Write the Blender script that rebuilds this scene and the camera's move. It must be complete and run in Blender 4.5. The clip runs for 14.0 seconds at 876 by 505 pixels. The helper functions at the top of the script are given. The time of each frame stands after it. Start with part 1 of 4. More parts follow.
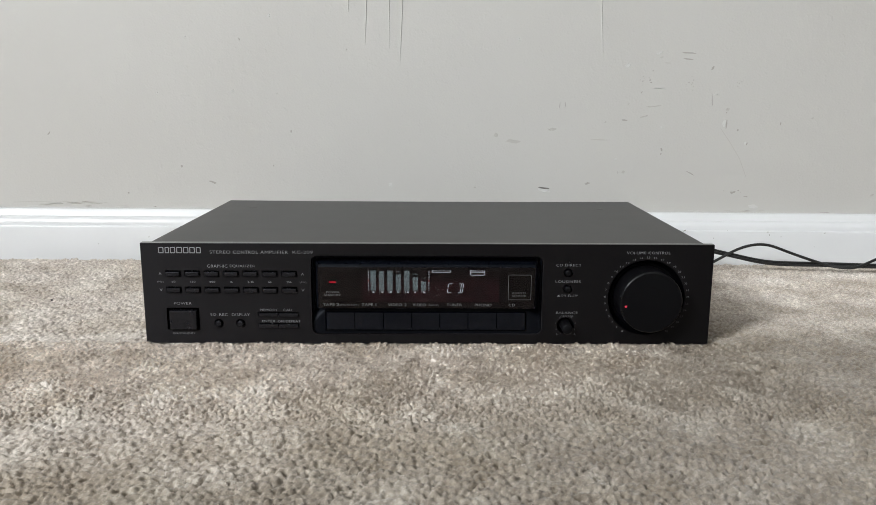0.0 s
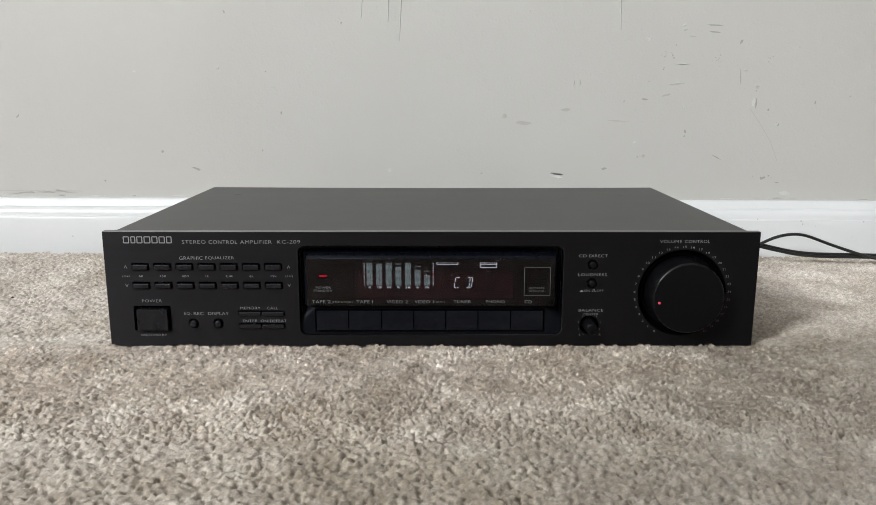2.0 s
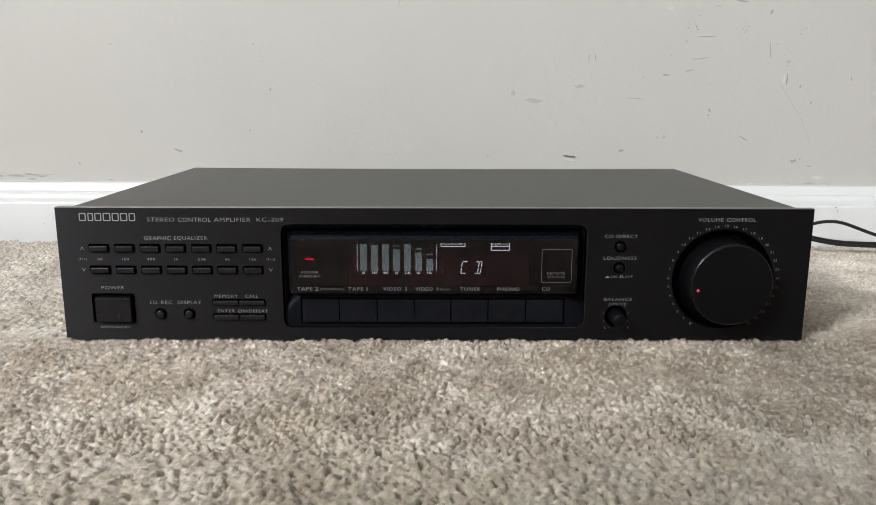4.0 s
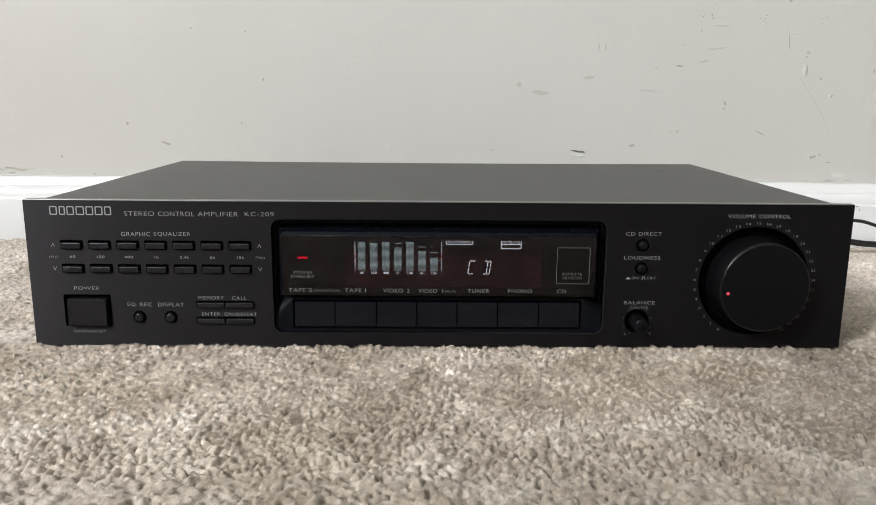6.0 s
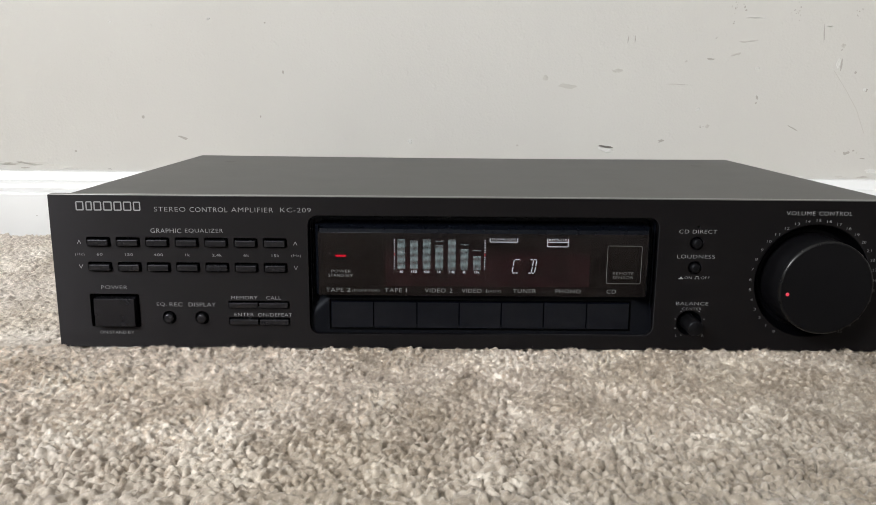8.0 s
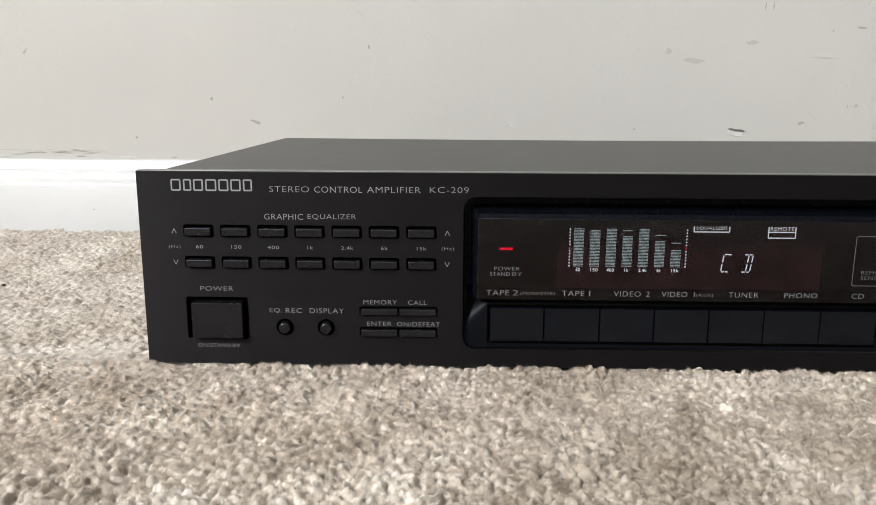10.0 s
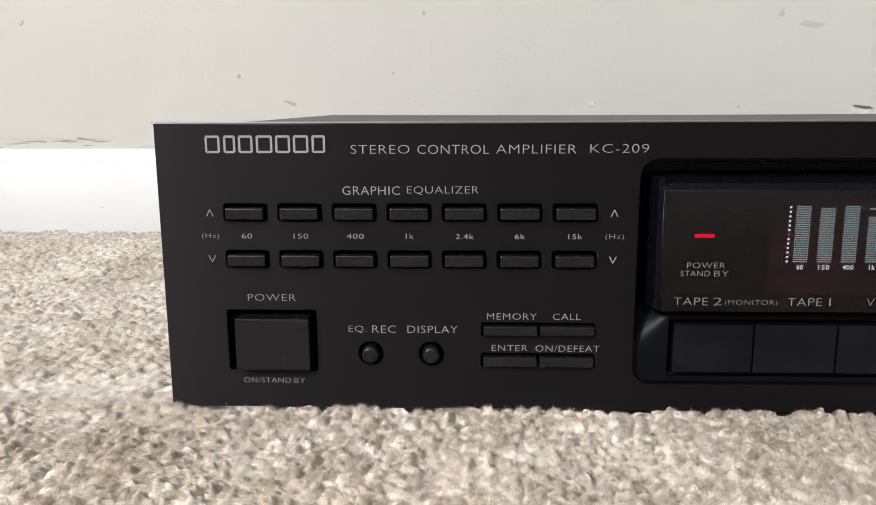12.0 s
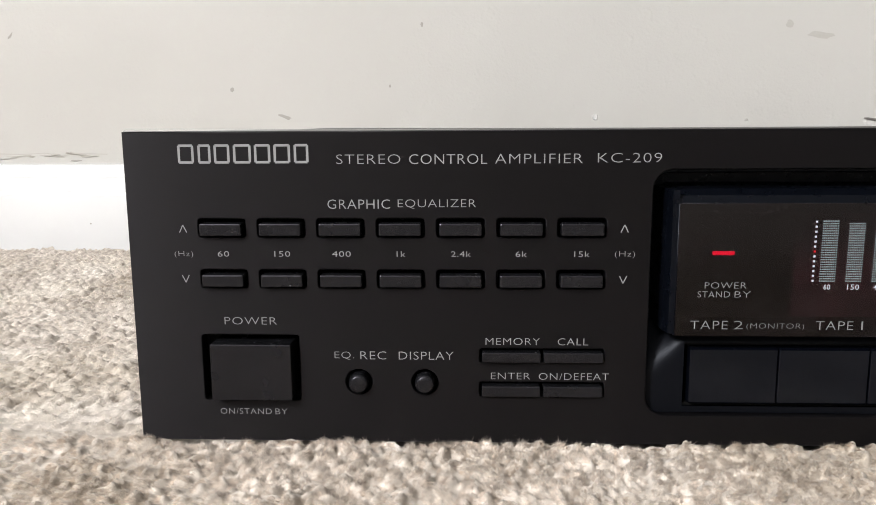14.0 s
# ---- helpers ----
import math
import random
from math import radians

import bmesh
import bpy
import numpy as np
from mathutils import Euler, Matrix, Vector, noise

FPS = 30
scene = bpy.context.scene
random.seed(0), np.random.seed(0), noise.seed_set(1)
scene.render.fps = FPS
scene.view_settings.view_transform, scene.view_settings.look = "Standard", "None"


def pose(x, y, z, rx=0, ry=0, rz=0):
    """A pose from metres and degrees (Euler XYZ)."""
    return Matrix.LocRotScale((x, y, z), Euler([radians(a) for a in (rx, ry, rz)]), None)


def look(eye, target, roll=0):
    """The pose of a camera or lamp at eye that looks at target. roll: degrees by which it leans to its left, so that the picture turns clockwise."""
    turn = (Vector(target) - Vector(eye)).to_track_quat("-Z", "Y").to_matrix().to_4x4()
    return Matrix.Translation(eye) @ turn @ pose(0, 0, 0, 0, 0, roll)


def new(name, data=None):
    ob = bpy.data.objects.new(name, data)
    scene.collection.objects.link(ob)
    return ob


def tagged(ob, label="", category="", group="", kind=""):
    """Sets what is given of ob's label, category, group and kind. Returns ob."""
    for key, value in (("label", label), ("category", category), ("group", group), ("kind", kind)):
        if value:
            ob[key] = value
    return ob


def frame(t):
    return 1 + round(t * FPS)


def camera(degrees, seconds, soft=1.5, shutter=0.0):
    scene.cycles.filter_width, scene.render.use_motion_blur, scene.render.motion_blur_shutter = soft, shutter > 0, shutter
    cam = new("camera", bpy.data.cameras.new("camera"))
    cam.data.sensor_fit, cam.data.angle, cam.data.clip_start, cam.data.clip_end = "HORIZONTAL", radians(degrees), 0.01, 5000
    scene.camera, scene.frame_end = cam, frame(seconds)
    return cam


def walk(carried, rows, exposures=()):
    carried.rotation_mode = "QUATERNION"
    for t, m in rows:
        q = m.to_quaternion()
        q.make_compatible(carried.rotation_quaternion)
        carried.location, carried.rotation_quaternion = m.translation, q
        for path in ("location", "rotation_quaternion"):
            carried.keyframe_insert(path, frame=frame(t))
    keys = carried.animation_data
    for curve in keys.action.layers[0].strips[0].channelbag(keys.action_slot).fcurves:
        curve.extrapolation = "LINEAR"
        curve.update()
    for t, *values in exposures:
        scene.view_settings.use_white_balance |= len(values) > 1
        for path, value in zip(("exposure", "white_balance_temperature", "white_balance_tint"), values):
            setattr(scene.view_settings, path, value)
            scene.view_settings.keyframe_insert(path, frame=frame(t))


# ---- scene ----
cam = camera(59.06, 14.0, 0.9)
# seconds, eye in metres, yaw, pitch, roll in degrees
ROWS = [
    (0, 0.00374, -0.58062, 0.19029, -0.386, -11.522, 0.290),
    (0.5, 0.00430, -0.56235, 0.18498, -0.337, -11.501, 0.280),
    (1, 0.00070, -0.54130, 0.18088, -0.499, -11.763, 0.255),
    (1.5, 0.00036, -0.52404, 0.17375, -0.393, -11.864, 0.156),
    (2, 0.00108, -0.50759, 0.17083, -0.323, -11.825, 0.104),
    (2.5, 0.00194, -0.49127, 0.16323, -0.266, -11.820, 0.063),
    (3, 0.00118, -0.47365, 0.15701, -0.241, -11.754, 0.130),
    (5.5, -0.00465, -0.41110, 0.13288, -0.536, -11.700, 0.368),
    (6, -0.00560, -0.40499, 0.13528, -0.601, -11.673, 0.454),
    (6.5, -0.00532, -0.40388, 0.13262, -0.606, -11.613, 0.479),
    (7, -0.00609, -0.40249, 0.13318, -0.735, -11.724, 0.538),
    (9.5, -0.08075, -0.32914, 0.11730, 0.563, -11.937, 0.450),
    (10, -0.09307, -0.30234, 0.10878, 1.365, -11.601, 0.260),
    (10.5, -0.11118, -0.27337, 0.10332, 1.798, -11.510, 0.260),
    (11, -0.12093, -0.24698, 0.09428, 2.156, -11.365, 0.087),
    (11.5, -0.12896, -0.22293, 0.08899, 2.258, -11.231, -0.147),
    (12, -0.13579, -0.20640, 0.08335, 2.230, -10.852, -0.240),
    (12.5, -0.13645, -0.19398, 0.08099, 2.272, -10.441, -0.266),
    (13, -0.13710, -0.19001, 0.08193, 2.205, -10.034, -0.167),
    (13.5, -0.13645, -0.18958, 0.08157, 2.281, -9.848, -0.234),
    (14, -0.13458, -0.18885, 0.08049, 2.332, -9.582, -0.329),
]
EXPOSURES = [(0.0, -0.2, 6270, 11), (3.0, -0.14, 6370, 11), (7.0, 0.02, 6480, 12), (10.0, 0.06, 6500, 12), (12.0, 0.16, 6540, 13), (14.0, 0.2, 6550, 14)]
walk(cam, [(t, pose(x, y, z, 90 + pitch, 0, yaw) @ pose(0, 0, 0, 0, 0, roll)) for t, x, y, z, yaw, pitch, roll in ROWS], EXPOSURES)

# ---- light: daylight from a high window to the left, behind the camera ----
WALL_Y, BACK_Y, LEFT_X, RIGHT_X, CEIL_Z = 0.355, -5.0, -3.1, 7.0, 3.6
WIN_Y0, WIN_Y1, WIN_Z0, WIN_Z1 = -3.75, -2.45, 1.95, 3.4
world = bpy.data.worlds.new("world")
scene.world = world
world.use_nodes = True
sky = world.node_tree.nodes.new("ShaderNodeTexSky")
sky.sky_type = "NISHITA"
sky.sun_disc = False
sky.sun_elevation, sky.sun_rotation = radians(48), radians(60)
background = world.node_tree.nodes["Background"]
background.inputs["Strength"].default_value = 0.1
world.node_tree.links.new(sky.outputs[0], background.inputs["Color"])
sun = new("sun", bpy.data.lights.new("sun", "SUN"))
sun.data.energy, sun.data.angle, sun.data.color = 2.0, radians(0.5), (1.0, 0.95, 0.88)
sun.matrix_world = look((4, 5, 6), (0, 0, 0))


def window_light(eye, target, width, height, power, colour):
    lamp = new("window_daylight", bpy.data.lights.new("window_daylight", "AREA"))
    lamp.data.shape, lamp.data.size, lamp.data.size_y, lamp.data.energy, lamp.data.color = "RECTANGLE", width, height, power, colour
    lamp.matrix_world = look(eye, target)


MID_Y, MID_Z = (WIN_Y0 + WIN_Y1) / 2, (WIN_Z0 + WIN_Z1) / 2
window_light((LEFT_X - 0.02, MID_Y, MID_Z), (0, MID_Y, MID_Z), WIN_Y1 - WIN_Y0, WIN_Z1 - WIN_Z0, 630.0, (0.968, 0.99, 0.98))


# ---- materials ----
def material(name, colour, rough=0.5, metal=0.0, spec=0.5):
    mat = bpy.data.materials.new(name)
    mat.use_nodes = True
    b = mat.node_tree.nodes["Principled BSDF"]
    b.inputs["Base Color"].default_value = (*colour, 1)
    b.inputs["Roughness"].default_value = rough
    b.inputs["Metallic"].default_value = metal
    b.inputs["Specular IOR Level"].default_value = spec
    return mat, mat.node_tree.nodes, mat.node_tree.links, b


def noise_tex(nodes, links, scale, detail=4.0, stretch=None, rough=0.55, shift=(0, 0, 0)):
    tex = nodes.new("ShaderNodeTexNoise")
    tex.inputs["Scale"].default_value, tex.inputs["Detail"].default_value, tex.inputs["Roughness"].default_value = scale, detail, rough
    coords = nodes.new("ShaderNodeTexCoord")
    if stretch:
        mapping = nodes.new("ShaderNodeMapping")
        mapping.inputs["Scale"].default_value, mapping.inputs["Location"].default_value = stretch, shift
        links.new(coords.outputs["Object"], mapping.inputs["Vector"])
        links.new(mapping.outputs["Vector"], tex.inputs["Vector"])
    else:
        links.new(coords.outputs["Object"], tex.inputs["Vector"])
    return tex


def ramp(nodes, links, source, stops):
    r = nodes.new("ShaderNodeValToRGB")
    r.color_ramp.elements[0].position, r.color_ramp.elements[0].color = stops[0][0], (*stops[0][1], 1)
    r.color_ramp.elements[1].position, r.color_ramp.elements[1].color = stops[-1][0], (*stops[-1][1], 1)
    for at, colour in stops[1:-1]:
        r.color_ramp.elements.new(at).color = (*colour, 1)
    links.new(source, r.inputs["Fac"])
    return r


def bump(nodes, links, source, target, strength, distance):
    n = nodes.new("ShaderNodeBump")
    n.inputs["Strength"].default_value, n.inputs["Distance"].default_value = strength, distance
    links.new(source, n.inputs["Height"])
    links.new(n.outputs["Normal"], target.inputs["Normal"])
    return n


def grey(v):
    return (v, v, v)


def dark_material(name, colour, rough, spread, scale, stretch=None, height=0.0, spec=0.5, metal=0.0, sheen=(1, 1, 1)):
    """A dark surface whose gloss varies a little, with an optional fine relief."""
    mat, nodes, links, b = material(name, colour, rough, metal, spec)
    b.inputs["Specular Tint"].default_value = (*sheen, 1)
    tex = noise_tex(nodes, links, scale, 5.0, stretch)
    r = ramp(nodes, links, tex.outputs["Fac"], [(0.3, grey(max(rough - spread, 0.02))), (0.7, grey(rough + spread))])
    links.new(r.outputs["Color"], b.inputs["Roughness"])
    if height:
        bump(nodes, links, tex.outputs["Fac"], b, 0.35, height)
    return mat


M_PANEL = dark_material("black_brushed_aluminium", (0.0034, 0.0032, 0.0036), 0.42, 0.03, 900, (0.012, 1, 1), 0.0, 0.26, 0.0, (0.98, 0.93, 1.0))
along = M_PANEL.node_tree.nodes.new("ShaderNodeCombineXYZ")
along.inputs["Z"].default_value = 1.0
M_PANEL.node_tree.links.new(along.outputs["Vector"], M_PANEL.node_tree.nodes["Principled BSDF"].inputs["Tangent"])
M_PANEL.node_tree.nodes["Principled BSDF"].inputs["Anisotropic"].default_value = 0.95
# pale strip colour stands in for the highlight along the panel's top edge
M_EDGE = dark_material("pale_highlight_edge", (0.2, 0.2, 0.192), 0.4, 0.06, 300, None, 0, 0.5, 0.7)
M_COVER = dark_material("grey_black_painted_steel", (0.03, 0.0297, 0.029), 0.45, 0.006, 40, None, 0, 0.5)
fine = noise_tex(M_COVER.node_tree.nodes, M_COVER.node_tree.links, 2500, 2)
bump(M_COVER.node_tree.nodes, M_COVER.node_tree.links, fine.outputs["Fac"], M_COVER.node_tree.nodes["Principled BSDF"], 0.12, 0.00004)
M_BEZEL = dark_material("black_moulded_plastic", (0.0018, 0.0024, 0.0042), 0.3, 0.05, 400, None, 0, 0.14, 0.0, (0.86, 0.9, 1.0))
M_FIELD = dark_material("satin_black_plastic", (0.0036, 0.0041, 0.0058), 0.4, 0.03, 250, None, 0, 0.1, 0.0, (0.86, 0.9, 1.0))
M_DISH = dark_material("deep_black_plastic", (0.0012, 0.0012, 0.0017), 0.35, 0.04, 300, None, 0, 0.06)
M_BUTTON = dark_material("black_button_plastic", (0.0068, 0.007, 0.0082), 0.27, 0.006, 200, None, 0, 0.42, 0.0, (0.9, 0.88, 1.0))
M_SELECT = dark_material("glossy_black_key_plastic", (0.0018, 0.0024, 0.0046), 0.13, 0.02, 250, None, 0, 0.42, 0.0, (0.78, 0.86, 1.0))
M_KNOB = dark_material("satin_black_knob", (0.0028, 0.0027, 0.0032), 0.36, 0.02, 200, None, 0, 0.17, 0.0, (0.86, 0.9, 1.0))
M_RIM = dark_material("polished_black_rim", (0.004, 0.004, 0.0045), 0.28, 0.02, 200, None, 0, 0.24)
M_DARK = dark_material("unlit_inner_black", (0.004, 0.004, 0.004), 0.6, 0.1, 100, None, 0, 0.2)
M_PRINT = material("pale_grey_print", (0.285, 0.29, 0.30), 0.55)[0]
M_PRINT_DIM = material("dim_grey_print", (0.13, 0.13, 0.13), 0.55)[0]
M_CABLE = dark_material("black_cable_rubber", (0.012, 0.012, 0.012), 0.42, 0.06, 300, None, 0, 0.5)
M_RUBBER = material("black_rubber", (0.02, 0.02, 0.02), 0.8)[0]


def glowing(name, colour, strength):
    mat, nodes, links, b = material(name, (0.05, 0.05, 0.05), 0.4)
    b.inputs["Emission Color"].default_value = (*colour, 1)
    b.inputs["Emission Strength"].default_value = strength
    mat.cycles.emission_sampling = "NONE"
    return mat


M_VFD = glowing("pale_cyan_display_glow", (0.66, 1.0, 0.92), 13.0)
M_BARS = glowing("dim_cyan_bar_glow", (0.55, 1.0, 0.88), 8.0)
M_VFD_RED = glowing("red_display_glow", (1.0, 0.05, 0.06), 9.0)
M_LED = glowing("red_lamp_glow", (1.0, 0.0, 0.035), 10.0)
M_SPOT = glowing("red_knob_mark_glow", (1.0, 0.0, 0.05), 0.75)
M_VFD_PLATE = dark_material("display_tube_brown", (0.008, 0.003, 0.0045), 0.5, 0.1, 180, None, 0, 0.1)
getter = noise_tex(M_VFD_PLATE.node_tree.nodes, M_VFD_PLATE.node_tree.links, 95, 4, (0.7, 1, 1.2), 0.6)
patches = ramp(M_VFD_PLATE.node_tree.nodes, M_VFD_PLATE.node_tree.links, getter.outputs["Fac"], [(0.34, (0.08, 0.034, 0.045)), (0.62, (0.27, 0.105, 0.12))])
M_VFD_PLATE.node_tree.links.new(patches.outputs["Color"], M_VFD_PLATE.node_tree.nodes["Principled BSDF"].inputs["Base Color"])


def smoked_glass():
    mat = bpy.data.materials.new("smoked_display_glass")
    mat.use_nodes = True
    nodes, links = mat.node_tree.nodes, mat.node_tree.links
    nodes.remove(nodes["Principled BSDF"])
    clear, gloss, fresnel, mix = (nodes.new(n) for n in ("ShaderNodeBsdfTransparent", "ShaderNodeBsdfGlossy", "ShaderNodeFresnel", "ShaderNodeMixShader"))
    clear.inputs["Color"].default_value = (0.25, 0.215, 0.23, 1)
    gloss.inputs["Color"].default_value = (0.93, 0.88, 0.96, 1)
    fresnel.inputs["IOR"].default_value = 1.5
    tex = noise_tex(nodes, links, 45, 6, None, 0.65)
    r = ramp(nodes, links, tex.outputs["Fac"], [(0.35, grey(0.03)), (0.7, grey(0.22))])
    links.new(r.outputs["Color"], gloss.inputs["Roughness"])
    links.new(fresnel.outputs["Fac"], mix.inputs["Fac"])
    links.new(clear.outputs[0], mix.inputs[1])
    links.new(gloss.outputs[0], mix.inputs[2])
    links.new(mix.outputs[0], nodes["Material Output"].inputs["Surface"])
    return mat


M_GLASS = smoked_glass()
M_GLASS_PRINT = material("dim_glass_print", (0.195, 0.2, 0.205), 0.6)[0]


def paint(name, a, b_colour, rough, fine_scale, relief, blotch=3.0, nibs=0.0):
    """Wall or trim paint: two close tones in broad patches, roller stipple and faint grime."""
    mat, nodes, links, b = material(name, a, rough)
    broad = noise_tex(nodes, links, blotch, 5)
    r = ramp(nodes, links, broad.outputs["Fac"], [(0.3, a), (0.7, b_colour)])
    links.new(r.outputs["Color"], b.inputs["Base Color"])
    stipple = noise_tex(nodes, links, fine_scale, 3)
    wave = noise_tex(nodes, links, 15, 4, (1.0, 1.0, 0.6))
    add = nodes.new("ShaderNodeMath")
    add.operation = "MULTIPLY_ADD"
    add.inputs[1].default_value = 8.0
    links.new(wave.outputs["Fac"], add.inputs[0])
    links.new(stipple.outputs["Fac"], add.inputs[2])
    height = add.outputs["Value"]
    if nibs:
        grit = noise_tex(nodes, links, 105, 2)
        peaks = ramp(nodes, links, grit.outputs["Fac"], [(0.61, grey(0.0)), (0.76, grey(1.0))])
        lift = nodes.new("ShaderNodeMath")
        lift.operation = "MULTIPLY_ADD"
        lift.inputs[1].default_value = nibs
        links.new(peaks.outputs["Color"], lift.inputs[0])
        links.new(height, lift.inputs[2])
        height = lift.outputs["Value"]
    bump(nodes, links, height, b, 0.5, relief)
    return mat


M_WALL = paint("warm_grey_wall_paint", (0.485, 0.474, 0.449), (0.515, 0.506, 0.481), 0.48, 420, 0.0004, 3.0, 0.5)
M_ROOM = paint("taupe_wall_paint", (0.22, 0.213, 0.198), (0.26, 0.252, 0.236), 0.6, 420, 0.0004)
M_TRIM = paint("white_trim_gloss", (0.65, 0.655, 0.66), (0.69, 0.695, 0.70), 0.3, 90, 0.0003, 8.0)
M_CEIL = paint("white_ceiling_paint", (0.5, 0.5, 0.49), (0.54, 0.54, 0.53), 0.8, 200, 0.0005)
M_SCUFF = material("grey_scuff", (0.34, 0.325, 0.30), 0.7)[0]
M_SCUFF_DARK = material("dark_scuff", (0.14, 0.13, 0.12), 0.7)[0]
M_CHIP = material("white_paint_chip", (0.575, 0.57, 0.55), 0.6)[0]
M_CAULK = paint("aged_caulk", (0.40, 0.38, 0.345), (0.52, 0.505, 0.47), 0.6, 300, 0.0005, 30)


def carpet_material(name, thread):
    mat, nodes, links, b = material(name, (0.4, 0.35, 0.3), 0.36 if thread else 0.9, 0, 0.6 if thread else 0.1)
    tuft = noise_tex(nodes, links, 300, 2)
    broad = noise_tex(nodes, links, 24, 3)
    mid = ramp(nodes, links, tuft.outputs["Fac"], [(0.33, (0.45, 0.405, 0.365)), (0.5, (0.56, 0.511, 0.465)), (0.67, (0.765, 0.713, 0.668))])
    shade = ramp(nodes, links, broad.outputs["Fac"], [(0.34, (0.81, 0.78, 0.735)), (0.5, (0.95, 0.932, 0.905)), (0.66, (1.16, 1.17, 1.16))])
    # broad lighter and darker patches: the look of the pile's lay, put into colour
    lay_noise = noise_tex(nodes, links, 8.5, 3, (1.0, 1.5, 1.0), 0.55, (2.37, 1.74, 0.6))
    lay = ramp(nodes, links, lay_noise.outputs["Fac"], [(0.38, (0.87, 0.85, 0.81)), (0.56, (1.0, 1.0, 1.0))])
    first = nodes.new("ShaderNodeMix")
    first.data_type, first.blend_type = "RGBA", "MULTIPLY"
    first.inputs["Factor"].default_value = 1.0
    links.new(mid.outputs["Color"], first.inputs["A"])
    links.new(lay.outputs["Color"], first.inputs["B"])
    mix = nodes.new("ShaderNodeMix")
    mix.data_type, mix.blend_type = "RGBA", "MULTIPLY"
    mix.inputs["Factor"].default_value = 1.0
    links.new(first.outputs["Result"], mix.inputs["A"])
    links.new(shade.outputs["Color"], mix.inputs["B"])
    last = mix.outputs["Result"]
    # floor shading put into the colour: paler by the wall, darker forward and rightward
    shade_noise = noise_tex(nodes, links, 6.0, 3, (1.0, 0.6, 1.0), 0.5, (0.4, 0.9, 0.0))
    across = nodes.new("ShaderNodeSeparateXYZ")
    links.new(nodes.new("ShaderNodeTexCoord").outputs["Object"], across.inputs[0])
    drift = shade_noise
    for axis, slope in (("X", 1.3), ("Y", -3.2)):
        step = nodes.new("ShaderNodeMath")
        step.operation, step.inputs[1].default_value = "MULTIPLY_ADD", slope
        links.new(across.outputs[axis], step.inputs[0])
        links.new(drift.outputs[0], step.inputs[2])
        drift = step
    # painted shading deepest before the right half of the amplifier
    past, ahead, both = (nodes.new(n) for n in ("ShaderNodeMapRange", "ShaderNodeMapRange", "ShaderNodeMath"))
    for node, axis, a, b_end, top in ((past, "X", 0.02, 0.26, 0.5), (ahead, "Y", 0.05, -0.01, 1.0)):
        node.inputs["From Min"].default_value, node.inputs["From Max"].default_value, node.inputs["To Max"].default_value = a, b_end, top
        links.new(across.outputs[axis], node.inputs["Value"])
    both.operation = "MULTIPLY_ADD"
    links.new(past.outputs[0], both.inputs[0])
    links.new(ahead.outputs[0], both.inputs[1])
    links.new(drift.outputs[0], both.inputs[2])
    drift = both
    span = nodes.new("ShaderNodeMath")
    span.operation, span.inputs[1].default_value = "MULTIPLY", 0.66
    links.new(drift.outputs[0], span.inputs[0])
    shade_tint = ramp(nodes, links, span.outputs[0], [(0.24, (1.0, 1.0, 1.0)), (0.64, (0.70, 0.685, 0.655)), (0.80, (0.55, 0.535, 0.50)), (1.0, (0.46, 0.445, 0.415))])
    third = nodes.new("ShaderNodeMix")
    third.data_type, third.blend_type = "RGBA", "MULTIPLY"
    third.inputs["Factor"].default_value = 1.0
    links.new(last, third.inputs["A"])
    links.new(shade_tint.outputs["Color"], third.inputs["B"])
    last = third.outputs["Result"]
    if thread:
        geo = nodes.new("ShaderNodeNewGeometry")
        vary = ramp(nodes, links, geo.outputs["Random Per Island"], [(0.0, (1.1, 1.1, 1.1)), (1.0, (1.85, 1.85, 1.88))])
        second = nodes.new("ShaderNodeMix")
        second.data_type, second.blend_type = "RGBA", "MULTIPLY"
        second.inputs["Factor"].default_value = 1.0
        links.new(last, second.inputs["A"])
        links.new(vary.outputs["Color"], second.inputs["B"])
        last = second.outputs["Result"]
        through_light, blend = nodes.new("ShaderNodeBsdfTranslucent"), nodes.new("ShaderNodeMixShader")
        blend.inputs["Fac"].default_value = 0.52
        links.new(last, through_light.inputs["Color"])
        links.new(b.outputs[0], blend.inputs[1])
        links.new(through_light.outputs[0], blend.inputs[2])
        links.new(blend.outputs[0], nodes["Material Output"].inputs["Surface"])
    else:
        fuzz = noise_tex(nodes, links, 2600, 3)
        bump(nodes, links, fuzz.outputs["Fac"], b, 0.7, 0.0005)
        b.inputs["Sheen Weight"].default_value, b.inputs["Sheen Roughness"].default_value = 0.25, 0.4
    links.new(last, b.inputs["Base Color"])
    return mat


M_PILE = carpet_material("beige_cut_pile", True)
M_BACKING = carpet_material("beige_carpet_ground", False)


